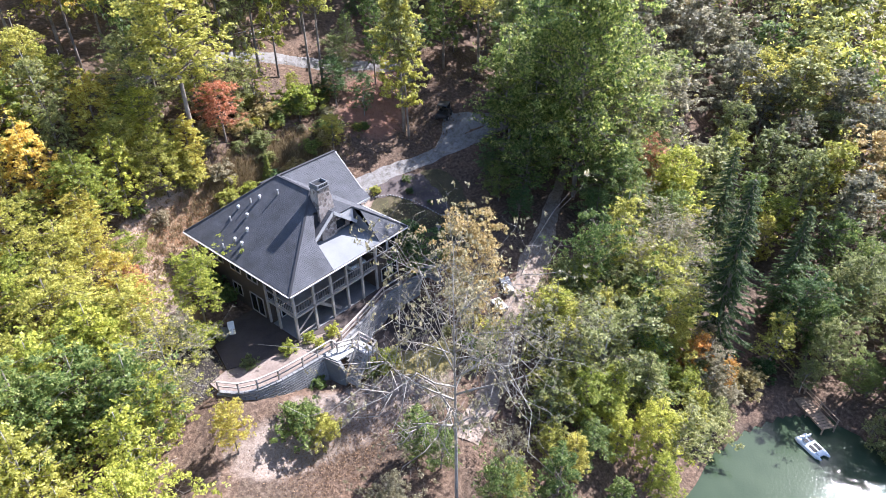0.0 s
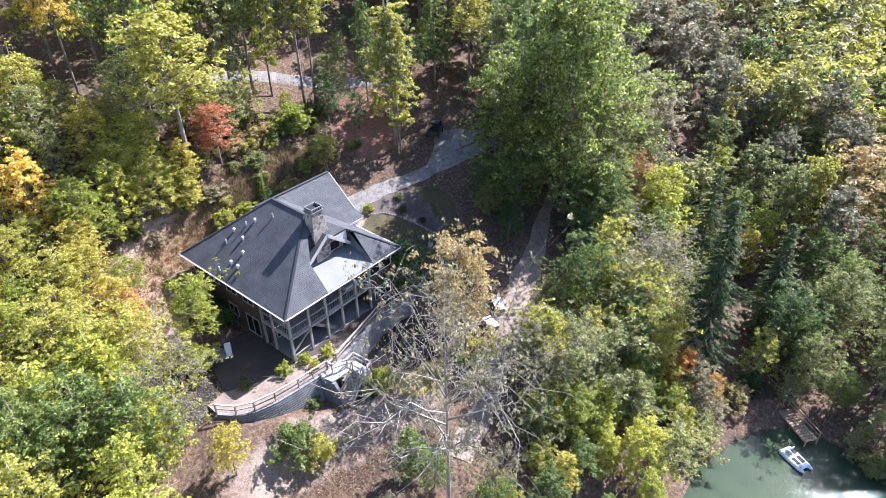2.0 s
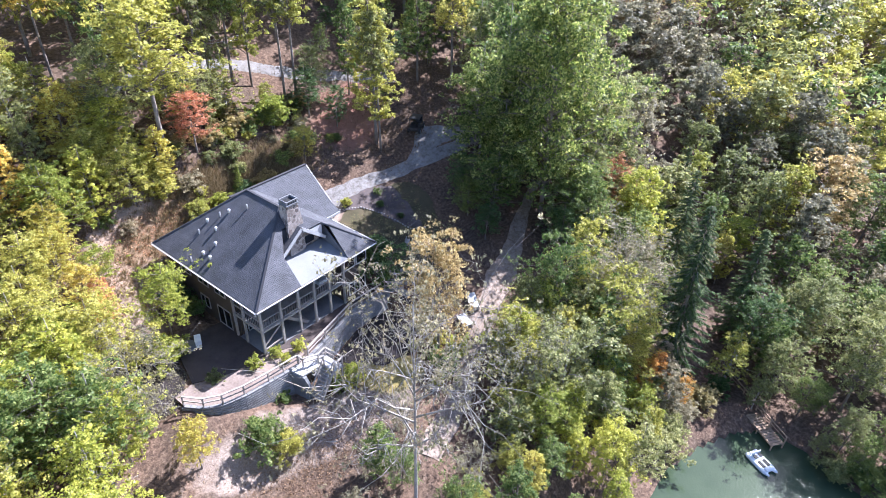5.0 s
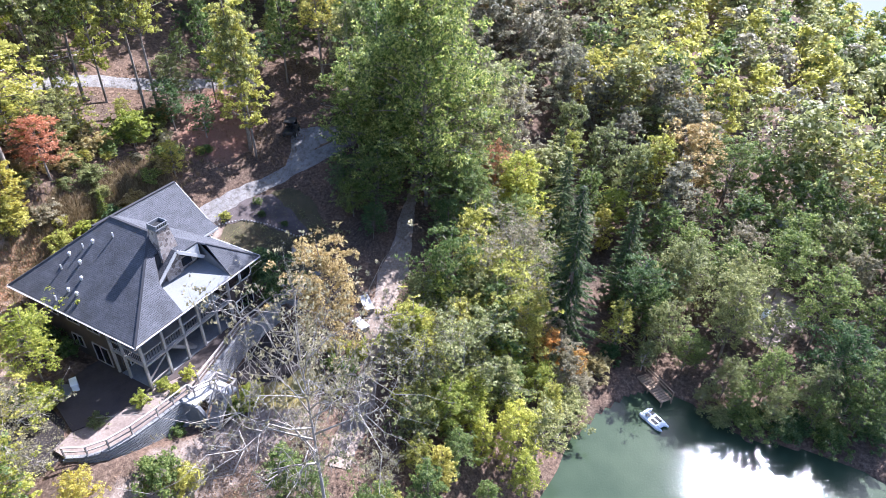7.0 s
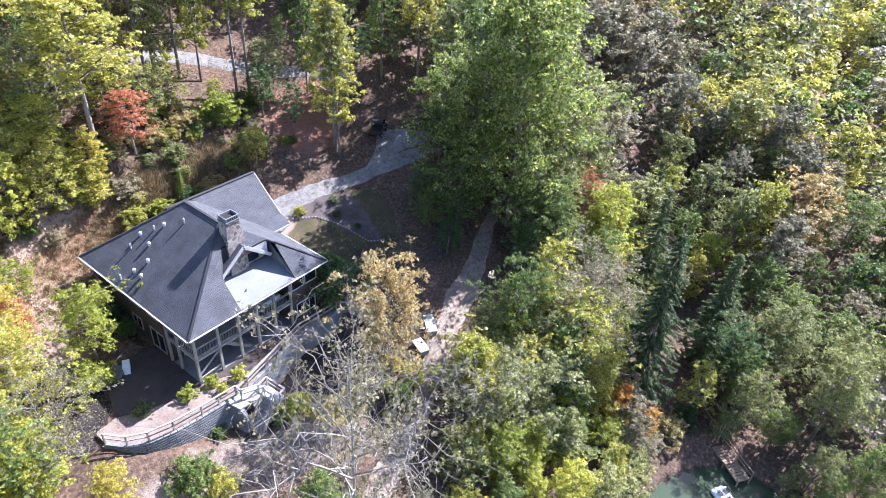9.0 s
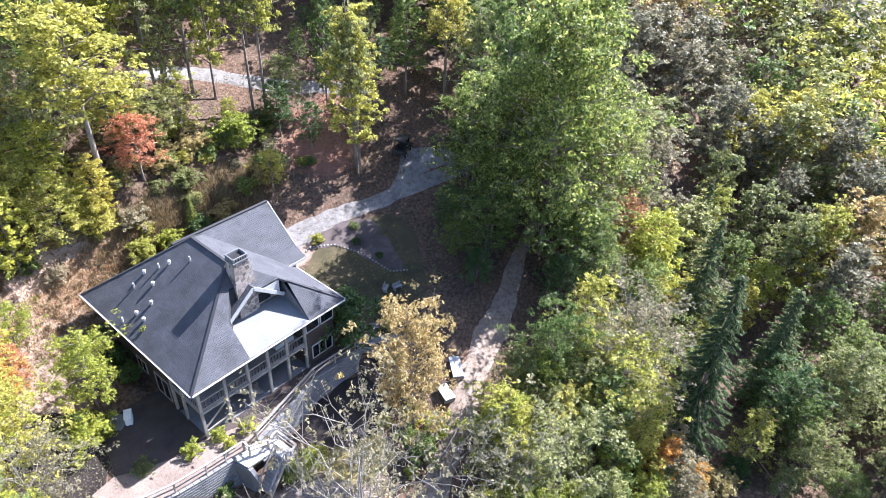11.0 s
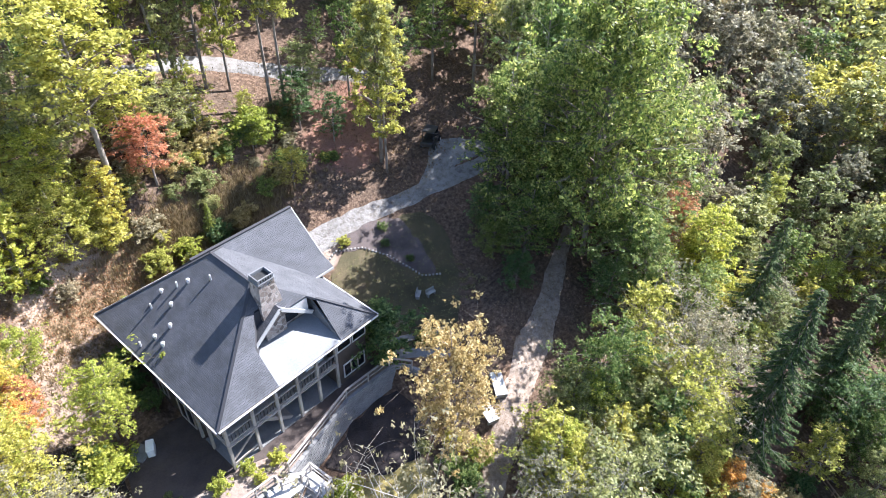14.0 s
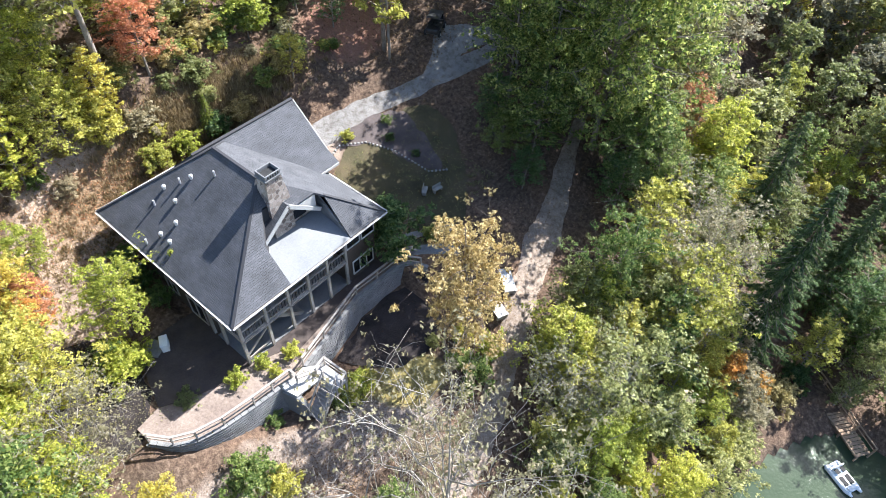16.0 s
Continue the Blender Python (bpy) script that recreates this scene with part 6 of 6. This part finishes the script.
for x in (-0.9, 0.95):
    for y in (-0.7, 0.7):
        bm = bmesh.new()
        add_tube(bm, [(x, y - 0.12, 0.32), (x, y - 0.08, 0.32), (x, y + 0.08, 0.32), (x, y + 0.12, 0.32)], [0.27, 0.33, 0.33, 0.27], 16)
        wh = part("wheel", bm, M["rubber"], cart)
        bm = bmesh.new()
        add_tube(bm, [(x, y - 0.125, 0.32), (x, y + 0.125, 0.32)], [0.17, 0.17], 12)
        part("rim", bm, M["zinc"], wh)

# guard cable along the upper road
rail = thing("guard_cable", "thin pale cable on timber posts beside the upper road", "guard rail")
stops = []
for k in range(6):
    x, y = 11 + k * 3.2, 36.2 - abs(k - 1.5) * 0.3
    stops.append(Vector((x, y, height(x, y))))
    part("post", box((x, y, stops[-1].z + 0.55), (0.16, 0.16, 1.3), 0, 0.02), timber, rail)
for a, b in zip(stops, stops[1:]):
    for h in (0.7, 1.1):
        mid = a.lerp(b, 0.5) + Vector((0, 0, h - 0.05))
        bm = bmesh.new()
        add_tube(bm, [a + Vector((0, 0, h)), mid, b + Vector((0, 0, h))], [0.025] * 3, 5)
        part("cable", bm, M["zinc"], rail)

# ---- the lake ----
dock = thing("dock", "weathered wooden dock with a handrail over the lake", "dock")
DA, DB, DZ = Vector((35.8, -28.6, 0)), Vector((29.6, -37.0, 0)), LAKE + 0.62
dd = (DB - DA).normalized()
dn = Vector((-dd.y, dd.x, 0))
n = int((DB - DA).length / 0.3)
plank = None
for k in range(n):
    p = DA.lerp(DB, (k + 0.5) / n)
    m = Matrix.Translation((p.x, p.y, DZ + random.uniform(-0.012, 0.012))) @ pose(0, 0, 0, 0, 0, math.degrees(math.atan2(dd.y, dd.x)) + random.uniform(-1, 1))
    if plank is None:
        plank = part("plank", box((0, 0, 0), (0.26, 1.4, 0.05), 0, 0.01), M["dock"], dock)
        plank.matrix_basis = m
    else:
        shared("plank", plank, dock, m)
for s in (-0.66, 0.66):
    part("bearer", beam(DA + dn * s * 0.9 + Vector((0, 0, DZ - 0.12)), DB + dn * s * 0.9 + Vector((0, 0, DZ - 0.12)), 0.1, 0.18), M["dock"], dock)
    for k in range(6):
        p = DA.lerp(DB, k / 5) + dn * s
        part("pile", beam((p.x, p.y, LAKE - 2.5), (p.x, p.y, DZ + (0.95 if s > 0 else 0.1)), 0.13, 0.13), M["dock"], dock)
part("handrail", beam(DA + dn * 0.66 + Vector((0, 0, DZ + 0.92)), DB + dn * 0.66 + Vector((0, 0, DZ + 0.92)), 0.1, 0.07), M["dock"], dock)
part("handrail", beam(DA + dn * 0.66 + Vector((0, 0, DZ + 0.5)), DB + dn * 0.66 + Vector((0, 0, DZ + 0.5)), 0.05, 0.07), M["dock"], dock)

boat = thing("pedal_boat", "white plastic pedal boat moored at the dock", "boat", at=(26.9, -36.4, LAKE - 0.08))
boat.rotation_euler, boat.scale = (0, 0, radians(242)), (0.8, 0.8, 0.8)
for s in (-0.62, 0.62):
    bm = bmesh.new()
    add_tube(bm, [(-1.7, s, 0.3), (-1.4, s, 0.26), (1.1, s, 0.26), (1.75, s, 0.38)], [0.16, 0.3, 0.3, 0.1], 10)
    part("float", bm, M["white"], boat, smooth=True)
part("deck", box((-0.1, 0, 0.48), (3.0, 1.5, 0.1), 0, 0.03), M["white"], boat)
for s in (-0.36, 0.36):
    part("seat", box((-0.7, s, 0.64), (0.6, 0.55, 0.22), 0, 0.05), M["white"], boat)
    part("seat_back", box((-1.02, s, 0.9), (0.12, 0.55, 0.5), 0, 0.04), M["white"], boat)
    part("footwell", box((0.3, s, 0.545), (0.95, 0.5, 0.04)), M["rubber"], boat)
    part("cushion", box((-0.68, s, 0.76), (0.5, 0.46, 0.06), 0, 0.02), M["rubber"], boat)
part("bow_box", box((1.1, 0, 0.6), (0.5, 1.2, 0.2), 0, 0.05), M["white"], boat)

# pale trunks in the wood, standing in for a frame of white poles
snag = thing("fallen_snag", "pale dead trunks standing in for a frame of white poles", "dead tree", at=(57, -16, height(57, -16)))
r = np.random.default_rng(77)
bm = bmesh.new()
add_tube(bm, [(0, 0, -0.3), (0.4, 0.6, 3.2), (0.3, 1.0, 6.0)], [0.24, 0.17, 0.07], 7)
part("trunk", bm, M["pale_bark"], snag)
for k in range(7):
    a = r.uniform(0, 6.28)
    s = Vector((0.3, 0.5, r.uniform(1.0, 5.0)))
    e = s + Vector((math.cos(a) * 2.6, math.sin(a) * 2.6, r.uniform(-1.0, 1.6)))
    bm = bmesh.new()
    add_tube(bm, [s, s.lerp(e, 0.5) + Vector((0, 0, 0.2)), e], [0.1, 0.07, 0.03], 5)
    part("branch", bm, M["pale_bark"], snag)

# small cabin and a skiff on the far bank
cabin = thing("cabin", "small far cabin with a pale brown hip roof", "cabin", at=(63, -45.6, height(63, -45.6)))
cabin.rotation_euler = (0, 0, radians(20))
bm = bmesh.new()
add_prism(bm, [(-2, -1.6), (2, -1.6), (2, 1.6), (-2, 1.6)], -0.8, 2.4)
part("wall", bm, siding, cabin)
bm = bmesh.new()
v = [bm.verts.new(p) for p in ((-2.6, -2.2, 2.3), (2.6, -2.2, 2.3), (2.6, 2.2, 2.3), (-2.6, 2.2, 2.3), (-0.9, 0, 3.5), (0.9, 0, 3.5))]
for q in ((0, 1, 5, 4), (1, 2, 5), (2, 3, 4, 5), (3, 0, 4), (3, 2, 1, 0)):
    bm.faces.new([v[a] for a in q])
part("roof", bm, M["timber"], cabin)
part("window", box((-2.02, 0, 1.2), (0.05, 1.0, 0.9)), M["glass"], cabin)
part("door", box((0.6, -1.62, 0.9), (0.9, 0.05, 1.9)), M["trim"], cabin)
skiff = thing("skiff", "small white skiff lying on the bank", "boat", at=(46.6, -43.6, height(46.6, -43.6) + 0.1))
skiff.rotation_euler = (0, 0, radians(-40))
bm = bmesh.new()
add_tube(bm, [(-1.5, 0, 0.3), (-1.3, 0, 0.3), (0.4, 0, 0.3), (1.3, 0, 0.34), (1.7, 0, 0.4)], [0.4, 0.55, 0.6, 0.35, 0.05], 10)
part("hull", bm, M["white"], skiff, smooth=True)
for x in (-0.7, 0.4):
    part("thwart", box((x, 0, 0.86), (0.25, 1.0, 0.06)), M["timber"], skiff)
log = thing("fallen_log", "grey fallen log leaning over the water", "log", at=(34.6, -46.6, LAKE))
bm = bmesh.new()
add_tube(bm, [(-2.6, 0.6, -0.4), (0, 0, 0.7), (2.6, -0.9, 1.6)], [0.1, 0.16, 0.2], 7)
part("trunk", bm, M["bark"], log, smooth=True)

# ---- glowing wall standing in for the far haze behind the hills ----
bm = bmesh.new()
N = 64
lo = [bm.verts.new((20 + 740 * math.cos(k * math.tau / N), 740 * math.sin(k * math.tau / N), -420)) for k in range(N)]
hi = [bm.verts.new((20 + 740 * math.cos(k * math.tau / N), 740 * math.sin(k * math.tau / N), 4)) for k in range(N)]
for k in range(N):
    bm.faces.new((lo[k], lo[(k + 1) % N], hi[(k + 1) % N], hi[k]))
haze, nt, p_, nd, ln = nodes_of("glowing_haze_wall")
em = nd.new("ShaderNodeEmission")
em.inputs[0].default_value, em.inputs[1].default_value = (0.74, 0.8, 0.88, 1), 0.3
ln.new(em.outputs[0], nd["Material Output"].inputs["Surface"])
tagged(part("backdrop", bm, haze), "glowing backdrop wall painted as pale haze beyond the hills", "sky", kind="structure")
